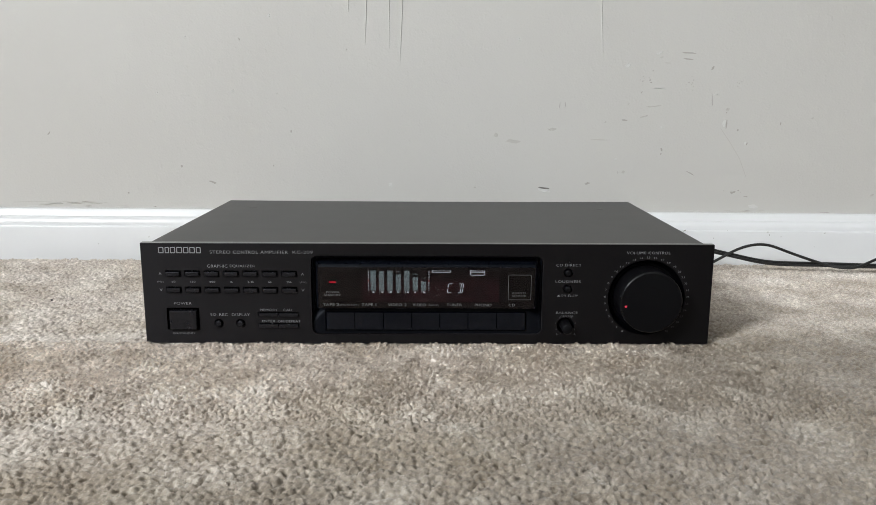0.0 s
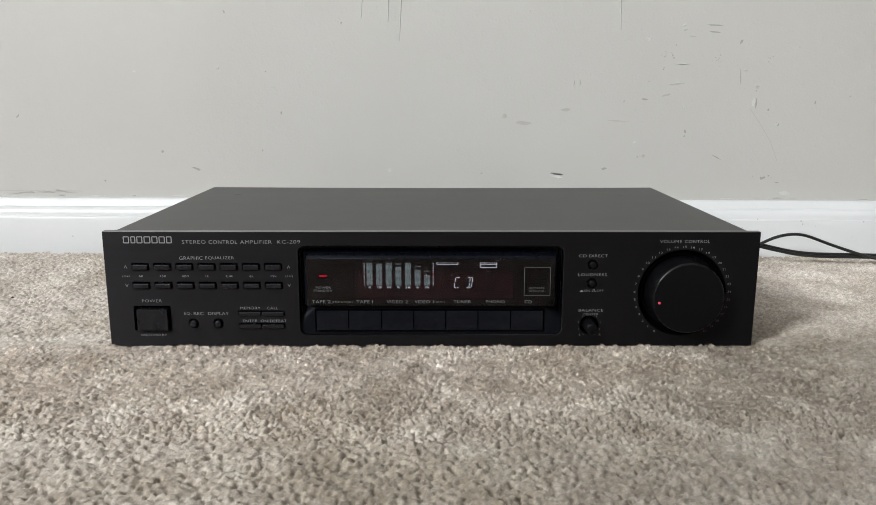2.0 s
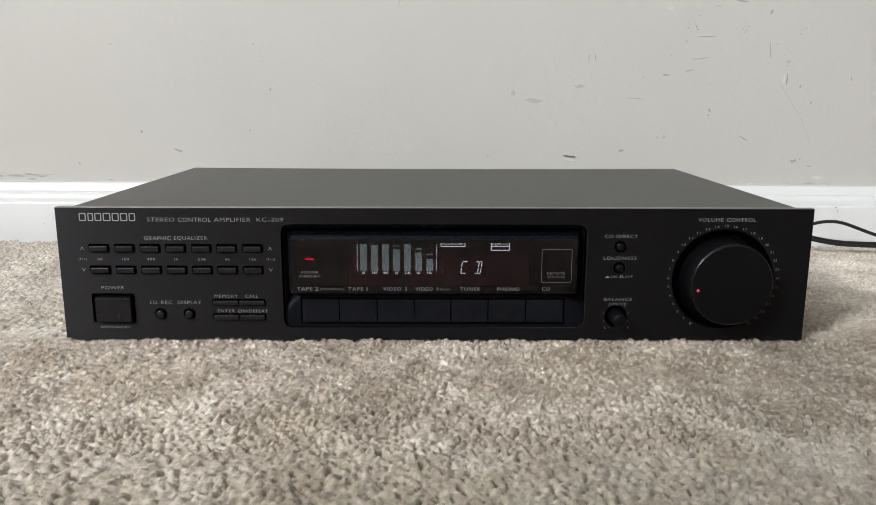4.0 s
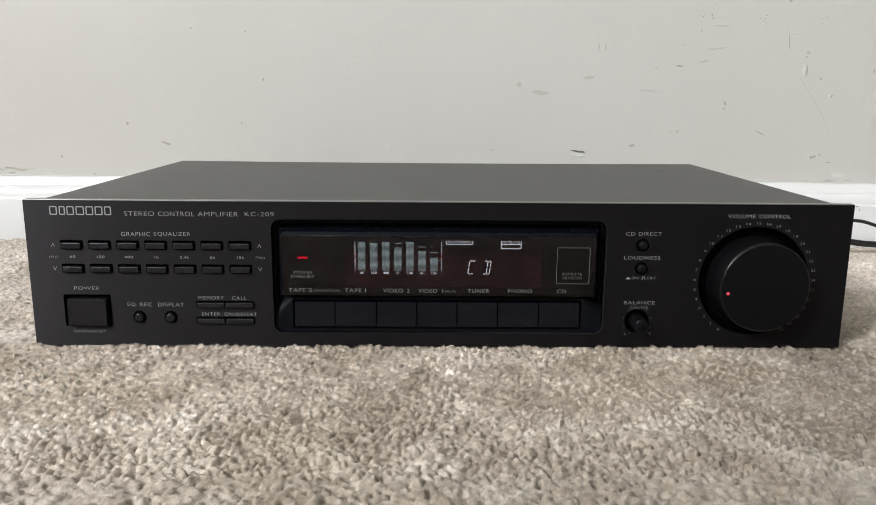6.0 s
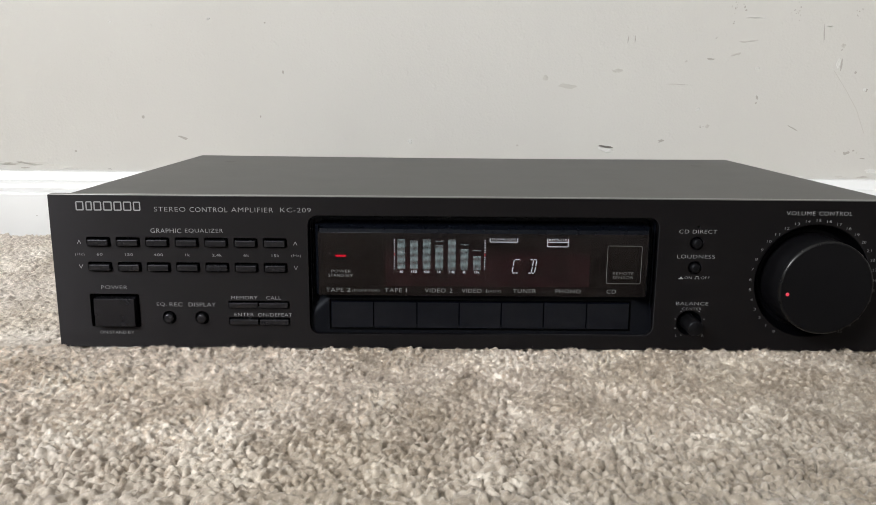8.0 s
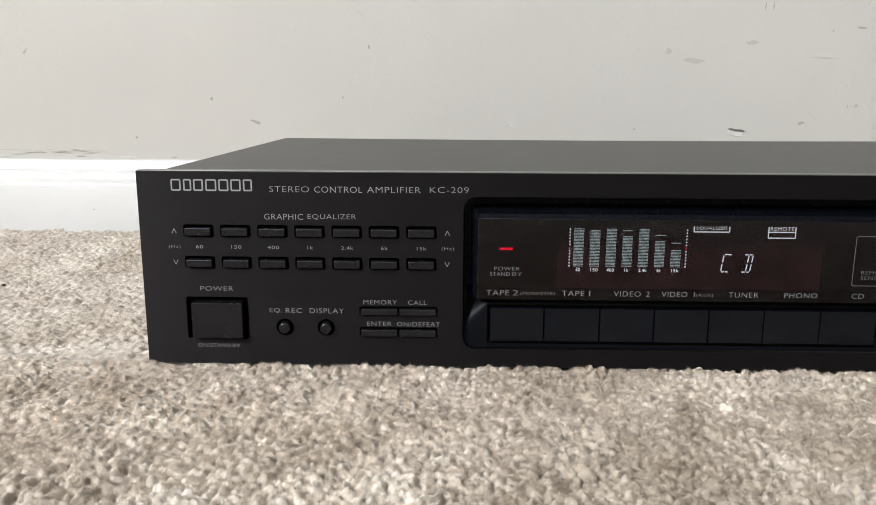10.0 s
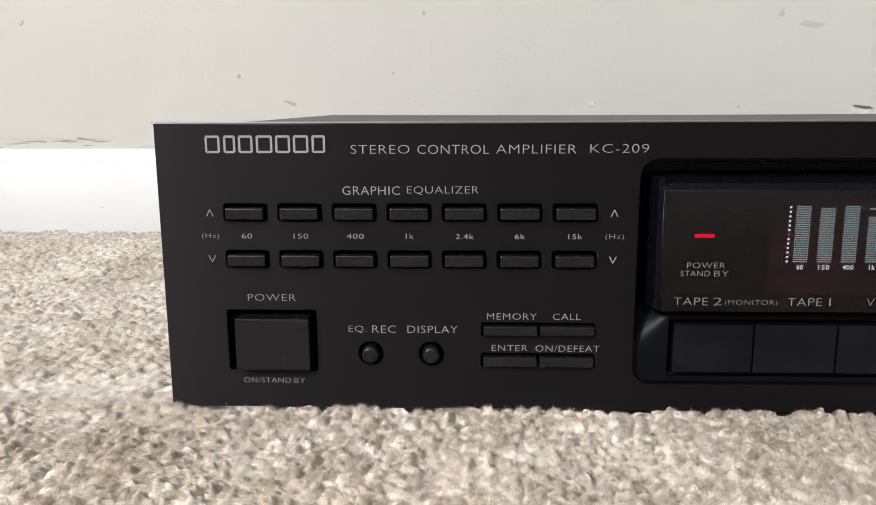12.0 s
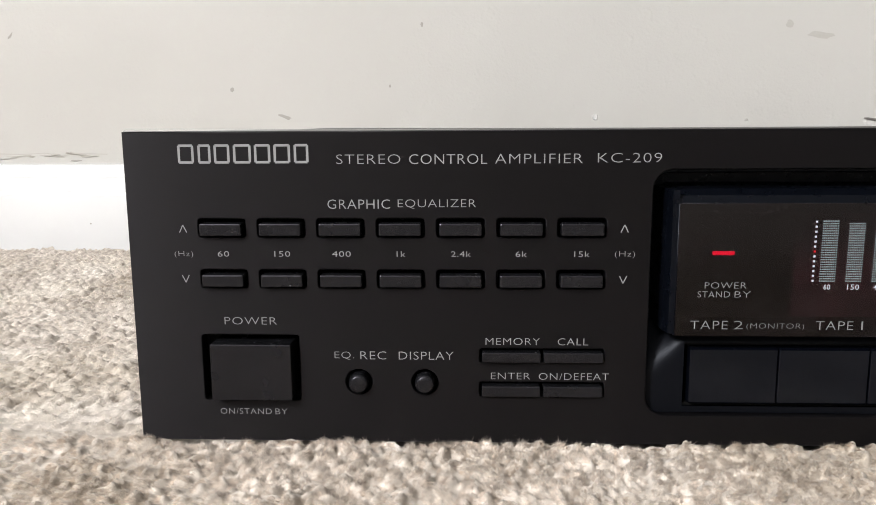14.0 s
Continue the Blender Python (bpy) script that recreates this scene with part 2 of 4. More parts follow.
# ---- mesh helpers ----
def part(name, data, mat, parent=None, label=""):
    """Links a bmesh or a mesh as one object under a thing or a part."""
    if isinstance(data, bmesh.types.BMesh):
        me = bpy.data.meshes.new(name)
        data.to_mesh(me)
        data.free()
    else:
        me = data
    me.materials.clear()
    me.materials.append(mat)
    ob = new(name, me)
    ob.parent = parent
    return tagged(ob, label)


def box(x0, x1, y0, y1, z0, z1, bevel=0.0, segments=2):
    bm = bmesh.new()
    bmesh.ops.create_cube(bm, size=1)
    bmesh.ops.transform(bm, matrix=Matrix.Translation(((x0 + x1) / 2, (y0 + y1) / 2, (z0 + z1) / 2)) @ Matrix.Diagonal((x1 - x0, y1 - y0, z1 - z0, 1)), verts=bm.verts)
    if bevel:
        bmesh.ops.bevel(bm, geom=bm.edges[:], offset=bevel, segments=segments, profile=0.5, affect="EDGES")
    return bm


def lathe(cx, cz, profile, n=64):
    """A turned solid about an axis along y: profile of (radius, y), from the front's middle outwards."""
    bm = bmesh.new()
    rings = []
    for r, y in profile:
        if r <= 0:
            rings.append([bm.verts.new((cx, y, cz))])
        else:
            rings.append([bm.verts.new((cx + r * math.cos(2 * math.pi * k / n), y, cz + r * math.sin(2 * math.pi * k / n))) for k in range(n)])
    for a, b in zip(rings, rings[1:]):
        for k in range(n):
            j = (k + 1) % n
            if len(a) == 1:
                bm.faces.new((a[0], b[k], b[j]))
            elif len(b) == 1:
                bm.faces.new((a[k], a[j], b[0]))
            else:
                bm.faces.new((a[k], a[j], b[j], b[k]))
    bmesh.ops.recalc_face_normals(bm, faces=bm.faces)
    for f in bm.faces:
        f.smooth = True
    for e in bm.edges:
        if len(e.link_faces) == 2 and e.calc_face_angle(0) > radians(40):
            e.smooth = False
    return bm


def rounded(x0, x1, z0, z1, r, n=6):
    pts = []
    for cx, cz, a0 in ((x1 - r, z1 - r, 0), (x0 + r, z1 - r, 90), (x0 + r, z0 + r, 180), (x1 - r, z0 + r, 270)):
        pts += [(cx + r * math.cos(radians(a0 + 90 * k / n)), cz + r * math.sin(radians(a0 + 90 * k / n))) for k in range(n + 1)]
    return pts


def ring(cx, cz, r, n=48):
    return [(cx + r * math.cos(2 * math.pi * k / n), cz + r * math.sin(2 * math.pi * k / n)) for k in range(n)]


def plate(name, loops, y0, y1, bevel=0.0):
    """An upright plate between y0 (front) and y1 with the first loop as its outline and the others cut through it."""
    cu = bpy.data.curves.new(name, "CURVE")
    cu.dimensions, cu.fill_mode = "2D", "BOTH"
    cu.extrude, cu.bevel_depth, cu.bevel_resolution = (y1 - y0) / 2 - bevel, bevel, 1
    cu.offset = -bevel
    for loop in loops:
        s = cu.splines.new("POLY")
        s.points.add(len(loop) - 1)
        for p, (x, z) in zip(s.points, loop):
            p.co = (x, z, 0, 1)
        s.use_cyclic_u = True
    ob = bpy.data.objects.new(name, cu)
    me = bpy.data.meshes.new_from_object(ob)
    bpy.data.objects.remove(ob)
    me.transform(Matrix.Translation((0, (y0 + y1) / 2, 0)) @ Matrix.Rotation(radians(90), 4, "X"))
    return me


def words(body, x0, x1, z0, z1, y, parent, mat=None, name="lettering", heavy=-0.008):
    """Printed words that fill the given upright rectangle, a hair proud of the surface at y."""
    cu = bpy.data.curves.new(name, "FONT")
    cu.body, cu.size, cu.resolution_u, cu.fill_mode, cu.space_word, cu.space_character = body, 1.0, 3, "BOTH", 1.5, 1.08
    ob = bpy.data.objects.new(name, cu)

    def outline():
        drawn = bpy.data.meshes.new_from_object(ob)
        co = np.zeros(len(drawn.vertices) * 3)
        drawn.vertices.foreach_get("co", co)
        co = co.reshape(-1, 3)
        return drawn, co, co.min(0), co.max(0)

    # the wider a word is drawn out, the finer its strokes are cut
    me, co, lo, hi = outline()
    bpy.data.meshes.remove(me)
    spread = (x1 - x0) / (hi[0] - lo[0]) * (hi[1] - lo[1]) / (z1 - z0)
    cu.offset = heavy - min(max(0.025 * (spread - 1.0), -0.004), 0.009)
    me, co, lo, hi = outline()
    bpy.data.objects.remove(ob)
    out = np.zeros_like(co)
    out[:, 0] = x0 + (co[:, 0] - lo[0]) / (hi[0] - lo[0]) * (x1 - x0)
    out[:, 1] = y - 0.00012
    out[:, 2] = z0 + (co[:, 1] - lo[1]) / (hi[1] - lo[1]) * (z1 - z0)
    me.vertices.foreach_set("co", (out).ravel())
    me.update()
    return part(name, me, mat or M_PRINT, parent)


def stroke(points, width, y, thick=0.00012):
    """A flat printed line through (x, z) points."""
    bm = bmesh.new()
    for (ax, az), (bx, bz) in zip(points, points[1:]):
        d = Vector((bx - ax, bz - az))
        n = Vector((-d.y, d.x)).normalized() * width / 2
        quad = [(ax + n.x, az + n.y), (ax - n.x, az - n.y), (bx - n.x, bz - n.y), (bx + n.x, bz + n.y)]
        bm.faces.new([bm.verts.new((x, y - thick, z)) for x, z in quad])
    return bm


def tube(name, points, radius, mat, parent=None):
    cu = bpy.data.curves.new(name, "CURVE")
    cu.dimensions, cu.bevel_depth, cu.bevel_resolution, cu.resolution_u, cu.use_fill_caps = "3D", radius, 3, 10, True
    s = cu.splines.new("NURBS")
    s.points.add(len(points) - 1)
    for p, co in zip(s.points, points):
        p.co = (*co, 1)
    s.use_endpoint_u, s.order_u = True, 4
    ob = bpy.data.objects.new(name, cu)
    me = bpy.data.meshes.new_from_object(ob)
    bpy.data.objects.remove(ob)
    for f in me.polygons:
        f.use_smooth = True
    return part(name, me, mat, parent)


def structure(name, bm, mat, label, category):
    return tagged(part(name, bm, mat), label, category, kind="structure")


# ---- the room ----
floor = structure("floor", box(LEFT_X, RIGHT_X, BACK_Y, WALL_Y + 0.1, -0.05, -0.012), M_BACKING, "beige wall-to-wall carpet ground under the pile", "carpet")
wall = structure("wall_north", box(LEFT_X - 0.1, RIGHT_X + 0.1, WALL_Y, WALL_Y + 0.1, -0.05, CEIL_Z), M_WALL, "warm grey painted plaster wall, scuffed and dented", "wall")
side = plate("wall_west", [[(BACK_Y, -0.05), (WALL_Y + 0.15, -0.05), (WALL_Y + 0.15, CEIL_Z), (BACK_Y, CEIL_Z)], [(WIN_Y0, WIN_Z0), (WIN_Y1, WIN_Z0), (WIN_Y1, WIN_Z1), (WIN_Y0, WIN_Z1)]], -0.15, 0.0)
side.transform(Matrix.Translation((LEFT_X, 0, 0)) @ Matrix.Rotation(radians(90), 4, "Z"))
structure("wall_west", side, M_ROOM, "plain taupe painted side wall with a window opening", "wall")
structure("wall_east", box(RIGHT_X, RIGHT_X + 0.1, BACK_Y, WALL_Y + 0.15, -0.05, CEIL_Z), M_ROOM, "plain taupe painted side wall", "wall")
structure("wall_south", box(LEFT_X - 0.15, RIGHT_X + 0.1, BACK_Y - 0.1, BACK_Y, -0.05, CEIL_Z), M_ROOM, "plain taupe painted wall", "wall")
structure("ceiling", box(LEFT_X - 0.1, RIGHT_X + 0.1, BACK_Y - 0.15, WALL_Y + 0.2, CEIL_Z, CEIL_Z + 0.1), M_CEIL, "plain white painted ceiling", "ceiling")


def baseboard():
    """White skirting: a flat lower board with an eased step and a moulded cap, drawn along x."""
    face = WALL_Y - 0.021
    profile = [(face, -0.012), (face, 0.0335), (face + 0.0006, 0.0352), (face + 0.0030, 0.0362), (face + 0.0032, 0.0374)]
    profile += [(face + 0.0032 + 0.0075 * (1 - math.cos(radians(a))) , 0.0374 + 0.0090 * math.sin(radians(a))) for a in range(15, 91, 15)]
    profile += [(face + 0.0110, 0.0480), (face + 0.0125, 0.0500), (face + 0.0135, 0.0525), (face + 0.0150, 0.0545), (WALL_Y - 0.0004, 0.0550), (WALL_Y - 0.0004, -0.012)]
    bm = bmesh.new()
    n = 120
    rows = []
    for i in range(n + 1):
        x = LEFT_X + (RIGHT_X - LEFT_X) * i / n
        rows.append([bm.verts.new((x, y + 0.0004 * noise.noise((x * 9, k, 0)), z - (0.0028 if z > 0.02 else 0) + 0.0004 * noise.noise((x * 6, 0, 3)))) for k, (y, z) in enumerate(profile)])
    for a, b in zip(rows, rows[1:]):
        for k in range(len(profile) - 1):
            bm.faces.new((a[k], b[k], b[k + 1], a[k + 1])).smooth = True
    bmesh.ops.recalc_face_normals(bm, faces=bm.faces)
    for e in bm.edges:
        if len(e.link_faces) == 2 and e.calc_face_angle(0) > radians(35):
            e.smooth = False
    return bm


skirting = structure("baseboard", baseboard(), M_TRIM, "white painted skirting board with a moulded cap, scuffed", "baseboard")


def blotch_mark(x, z, w, h, turn, y, mat, parent, name, lift=0.0005, seed=0):
    """A small uneven flake or scrape on an upright surface at y."""
    rnd = random.Random(seed)
    bm = bmesh.new()
    c, s = math.cos(radians(turn)), math.sin(radians(turn))
    rim, mid = [], bm.verts.new((x, y - lift, z))
    n = 12
    for k in range(n):
        a, f = 2 * math.pi * k / n, rnd.uniform(0.6, 1.1)
        u, v = w / 2 * f * math.cos(a), h / 2 * f * math.sin(a)
        rim.append(bm.verts.new((x + u * c - v * s, y - 0.00008, z + u * s + v * c)))
    for k in range(n):
        bm.faces.new((mid, rim[k], rim[(k + 1) % n]))
    bmesh.ops.recalc_face_normals(bm, faces=bm.faces)
    part(name, bm, mat, parent)


def dent(x, z, w, h, turn, y, mat, parent, name, seed=0):
    """A knock in the paint: a burr thrown up round a shallow hollow."""
    rnd = random.Random(seed)
    bm = bmesh.new()
    c, s = math.cos(radians(turn)), math.sin(radians(turn))
    n, loops = 14, []
    wave = [rnd.uniform(0.75, 1.1) for _ in range(n)]
    for reach, lift in ((1.0, 0.00008), (0.72, 0.0006), (0.45, 0.0002)):
        loop = []
        for k in range(n):
            a = 2 * math.pi * k / n
            u, v = w / 2 * reach * wave[k] * math.cos(a), h / 2 * reach * wave[k] * math.sin(a)
            up = lift * (rnd.uniform(0.4, 1.2) if reach == 0.72 else 1.0)
            loop.append(bm.verts.new((x + u * c - v * s, y - up, z + u * s + v * c)))
        loops.append(loop)
    for outer, inner in zip(loops, loops[1:]):
        for k in range(n):
            bm.faces.new((outer[k], outer[(k + 1) % n], inner[(k + 1) % n], inner[k]))
    bm.faces.new(loops[-1])
    bmesh.ops.recalc_face_normals(bm, faces=bm.faces)
    part(name, bm, mat, parent)


mm = 0.001
# x, z, width, height in mm, turn in degrees
NICKS = [(-167.2, 146.6, 2, 4, 0), (-264.9, 84.6, 11, 3, -20), (-461.3, 142.5, 6, 2, 50), (-225.1, 253.5, 5, 2, -60), (-182.7, 191.0, 2, 2, 0), (-369.4, 70.7, 3, 2, -30), (-302.1, 103.8, 3, 4, 10),
         (-189.8, 105.2, 2, 3, 0), (-98.7, 242.0, 3, 2, 40), (190.2, 86.6, 7, 3, 5), (301.5, 232.6, 13, 2, -5), (330.4, 222.5, 3, 6, -25)]
SCRAPES = [(301.5, 239.6, 20, 2, -3), (153.6, 179.1, 1, 8, -6), (160.0, 179.1, 1, 8, -3), (332.4, 185.3, 1, 19, 5), (351.3, 158.2, 2, 12, -4), (230.9, 162.0, 9, 2, -3),
           (276.4, 127.4, 2.2, 5, 10), (276.0, 122.5, 2.4, 2, 60), (312.3, 99.7, 15, 1.2, -28), (377.1, 135.0, 2, 4, -20), (365.2, 151.1, 2.5, 3, 0), (189.0, 85.6, 4, 1.5, 30), (363.0, 76.9, 2, 3, 10), (380.7, 71.8, 7, 1.2, -3), (414.8, 158.9, 1.5, 5, -4), (365.5, 76.8, 8, 3, 20)]
FAINT = [(98.5, 136.5, 20, 5, -6), (78.8, 143.5, 5, 6, 40), (146.0, 150.7, 9, 4, 10), (203.3, 138.7, 26, 1, -2), (232.4, 100.5, 5, 4, 0), (54.1, 80.6, 3, 2, 0), (451.4, 165.3, 4, 2, 20),
         (531.2, 74.5, 6, 3, 40), (265.3, 178.3, 17, 1.6, 6), (258.6, 177.6, 8, 1.2, -8), (252.6, 166.2, 9, 2, 18), (256.2, 167.0, 4, 2.4, 30), (278.5, 228.1, 9, 1.2, -3), (270.1, 234.6, 6, 1.5, 8), (350.7, 175.2, 5, 3, 50), (208.3, 159.7, 3, 2, 30), (142.5, 150.2, 6, 2, -25)]
CHIPS = [(-48.0, 83.3, 5, 5, 0), (137.9, 78.0, 18, 6, -16), (231.5, 225.6, 7, 5, 20), (267.5, 239.6, 9, 3, 15), (268.5, 199.3, 19, 1.5, 0), (274.5, 154.0, 5, 3, 0), (390.8, 59.9, 13, 5, -5),
         (348.6, 159.4, 4, 10, -8), (222.1, 115.9, 5, 2.5, 25), (375.2, 135.8, 3.2, 4, -20), (103.6, 254.0, 2, 4, 30), (-289.0, 255.6, 3, 2, 0), (-189.0, 279.9, 3, 4, 10), (-327.2, 190.9, 4, 2, 0), (-235.2, 194.1, 4, 2, 20), (337.3, 192.4, 7, 1.2, 5)]
for seed, (x, z, w, h, a) in enumerate(NICKS):
    blotch_mark(x * mm, z * mm, w * mm, h * mm, a, WALL_Y, M_SCUFF, wall, "nick", 0.0002, seed)
for seed, (x, z, w, h, a) in enumerate(SCRAPES):
    blotch_mark(x * mm, z * mm, w * mm, h * mm, a, WALL_Y, M_SCUFF, wall, "scrape", 0.0002, 50 + seed)
for seed, (x, z, w, h, a) in enumerate(CHIPS):
    if h < 2:
        blotch_mark(x * mm, z * mm, w * mm, h * mm, a, WALL_Y, M_CHIP, wall, "paint_chip", 0.0012, 100 + seed)
    else:
        dent(x * mm, z * mm, w * mm, h * mm, a, WALL_Y, M_CHIP, wall, "paint_dent", 100 + seed)
M_FAINT = material("faint_scuff", (0.435, 0.42, 0.39), 0.6)[0]
for seed, (x, z, w, h, a) in enumerate(FAINT):
    blotch_mark(x * mm, z * mm, w * mm, h * mm, a, WALL_Y, M_FAINT, wall, "faint_scuff", 0.0004, 150 + seed)
# rubbed places: loose sprinklings of tiny scuffs
rnd = random.Random(11)
for x, z, w, h, n in ((248.9, 207.0, 2.0, 5.0, 6), (258.0, 208.5, 2.5, 3.5, 8), (249.2, 193.9, 1.0, 1.2, 2), (307.0, 205.6, 2.4, 4.0, 12), (362.3, 205.0, 2.2, 3.5, 6), (351.5, 174.0, 1.6, 2.0, 4), (234.6, 181.4, 0.8, 0.8, 2), (229.0, 101.6, 2.4, 2.0, 5), (366.5, 77.5, 3.0, 1.5, 5)):
    for k in range(n):
        blotch_mark((x + rnd.gauss(0, w)) * mm, (z + rnd.gauss(0, h)) * mm, rnd.uniform(0.9, 2.6) * mm, rnd.uniform(0.7, 1.8) * mm, rnd.uniform(0, 180), WALL_Y, rnd.choice((M_SCUFF, M_FAINT, M_FAINT)), wall, "rubbed_speck", 0.0002, rnd.randrange(9999))
blotch_mark(0.1378, 0.0806, 0.020, 0.0022, -7, WALL_Y - 0.001, M_SCUFF_DARK, wall, "nick", 0.0004, 7)
# runs of dried paint
for x0, z0, x1, z1 in ((-95.8, 333.9, -96.2, 283.9), (-73.3, 344.0, -77.3, 247.2), (-49.8, 343.9, -48.2, 243.0), (-31.4, 343.8, -36.5, 223.6), (193.3, 343.0, 201.3, 234.7)):
    tube("paint_run", [(x0 * mm, WALL_Y + 0.0002, z0 * mm), ((x0 * 0.6 + x1 * 0.4 + 0.8) * mm, WALL_Y + 0.0001, (z0 * 0.6 + z1 * 0.4) * mm),
                       ((x0 * 0.25 + x1 * 0.75 + 0.7) * mm, WALL_Y, (z0 * 0.25 + z1 * 0.75) * mm), (x1 * mm, WALL_Y + 0.0006, z1 * mm)], 0.0009, M_WALL, wall)
# a long thin diagonal scratch
part("scratch", stroke([(0.3448, 0.1531), (0.3582, 0.135), (0.3701, 0.117), (0.3794, 0.0954)], 0.0006, WALL_Y), M_FAINT, wall)
# cracked caulk along the cap of the skirting
rnd = random.Random(5)
for k in range(34):
    x = rnd.uniform(-0.52, 0.56)
    blotch_mark(x, 0.0535 + rnd.uniform(0, 0.001), rnd.uniform(0.005, 0.02), rnd.uniform(0.0006, 0.0016), rnd.uniform(-4, 4), WALL_Y, rnd.choice((M_CHIP, M_CAULK, M_SCUFF)), wall, "caulk_flake", 0.0006, 200 + k)
part("caulk_crack", stroke([(-0.5133, 0.0583), (-0.4851, 0.0595), (-0.461, 0.0588), (-0.4433, 0.0597), (-0.4307, 0.058), (-0.4172, 0.0594), (-0.3964, 0.0588)], 0.0006, WALL_Y), M_FAINT, wall)
for k in range(9):
    blotch_mark(-0.43 + rnd.gauss(0, 0.035), 0.0572 + rnd.gauss(0, 0.0012), rnd.uniform(0.008, 0.03), 0.0016, rnd.uniform(-6, 6), WALL_Y, M_CAULK, wall, "caulk_flake", 0.0012, 300 + k)
# scuffs on the board's face
SKIRT = [(0.4028, 0.0323, 5, 1.4), (0.4048, 0.0287, 1.2, 4), (0.4187, 0.0268, 2, 1), (0.47, 0.0317, 4, 1.2), (0.4592, 0.0151, 1, 2), (0.3551, 0.034, 2, 1), (0.3392, 0.0244, 2, 2), (0.3044, 0.0333, 6, 2), (-0.4017, 0.0109, 2, 2), (-0.3394, 0.0205, 4, 1)]
for seed, (x, z, w, h) in enumerate(SKIRT):
    blotch_mark(x, z, w * 0.7 * mm, h * 0.7 * mm, 5 * seed, WALL_Y - 0.0215, M_SCUFF, skirting, "scuff", 0.0002, 400 + seed)

# the wall is not quite parallel to the amplifier
for ob in (wall, skirting):
    ob.matrix_basis = Matrix.Translation((0, WALL_Y, 0)) @ Matrix.Rotation(math.atan(-0.026), 4, "Z") @ Matrix.Translation((0, -WALL_Y, 0))

# ---- the amplifier, its front face at y = 0 ----
amp = tagged(new("stereo_amplifier"), "black stereo control amplifier with lit display, standing on beige carpet", "amplifier")
W, TOP, BOTTOM, THICK = 0.220, 0.0785, -0.0012, 0.005
EQ_X = [(-196.2 + 14.88 * k) * mm for k in range(7)]
EQ_Z = (0.0547, 0.0418)
ROUND = [(-0.1627, 0.0150), (-0.1458, 0.0150), (0.1083, 0.0562), (0.1082, 0.0434)]
VOL, DISH_R, KNOB_R = (0.1696, 0.0366), 0.0298, 0.0238
BAL = (0.1075, 0.0140)
holes = [rounded(-0.0900, 0.0885, 0.0066, 0.0690, 0.005)]
holes += [rounded(x - 0.00595, x + 0.00595, z - 0.0024, z + 0.0024, 0.0008, 3) for z in EQ_Z for x in EQ_X]
holes += [rounded(-0.2028, -0.1778, 0.0098, 0.0273, 0.0008, 3), rounded(-0.1319, -0.1006, 0.0203, 0.0240, 0.0006, 3), rounded(-0.1319, -0.1005, 0.0113, 0.0152, 0.0006, 3)]
holes += [ring(x, z, 0.0034, 28) for x, z in ROUND] + [ring(*VOL, DISH_R, 96), ring(*BAL, 0.0066, 40), ring(0.1087, 0.0648, 0.0006, 10)]
panel = part("front_panel", plate("front_panel", [[(-W, BOTTOM), (W, BOTTOM), (W, TOP), (-W, TOP)]] + holes, 0.0, THICK, 0.00025), M_PANEL, amp, "black brushed aluminium front panel with white print")
part("panel_edge", box(-W + 0.0003, W - 0.0003, 0.0004, THICK - 0.0004, TOP - 0.0002, TOP + 0.0004, 0.00025, 2), M_EDGE, panel, "thin bright top edge")
part("inner_plate", plate("inner_plate", [[(-0.212, 0.004), (0.212, 0.004), (0.212, 0.074), (-0.212, 0.074)], rounded(-0.0885, 0.087, 0.008, 0.0675, 0.004), ring(*VOL, DISH_R - 0.001, 64)], 0.0075, 0.0085), M_DARK, amp)


def cover():
    """The folded steel cover: top and two sides with rounded folds."""
    x, y0, y1, z0, z1, r = 0.2165, 0.0056, 0.2520, 0.0085, 0.0775, 0.0018
    outline = [(-x, z0)] + [(-x + r - r * math.cos(radians(a)), z1 - r + r * math.sin(radians(a))) for a in range(0, 91, 15)]
    outline += [(-x + r + (2 * x - 2 * r) * k / 12, z1) for k in range(1, 12)]
    outline += [(x - r + r * math.sin(radians(a)), z1 - r + r * math.cos(radians(a))) for a in range(0, 91, 15)] + [(x, z0)]
    inner = [(px * (x - 0.0012) / x, min(pz, z1 - 0.0012)) for px, pz in outline]
    bm = bmesh.new()
    rows = [[bm.verts.new((px, y, pz - (0.0007 * max(0, 1 - (px / x) ** 2) * (y > 0.1) if pz > 0.07 else 0))) for px, pz in loop] for loop, y in ((inner, y0), (outline, y0), (outline, y1), (inner, y1))]
    for a, b in zip(rows, rows[1:] + rows[:1]):
        for k in range(len(outline) - 1):
            bm.faces.new((a[k], a[k + 1], b[k + 1], b[k])).smooth = True
    bmesh.ops.recalc_face_normals(bm, faces=bm.faces)
    for e in bm.edges:
        if len(e.link_faces) == 2 and e.calc_face_angle(0) > radians(40):
            e.smooth = False
    return bm


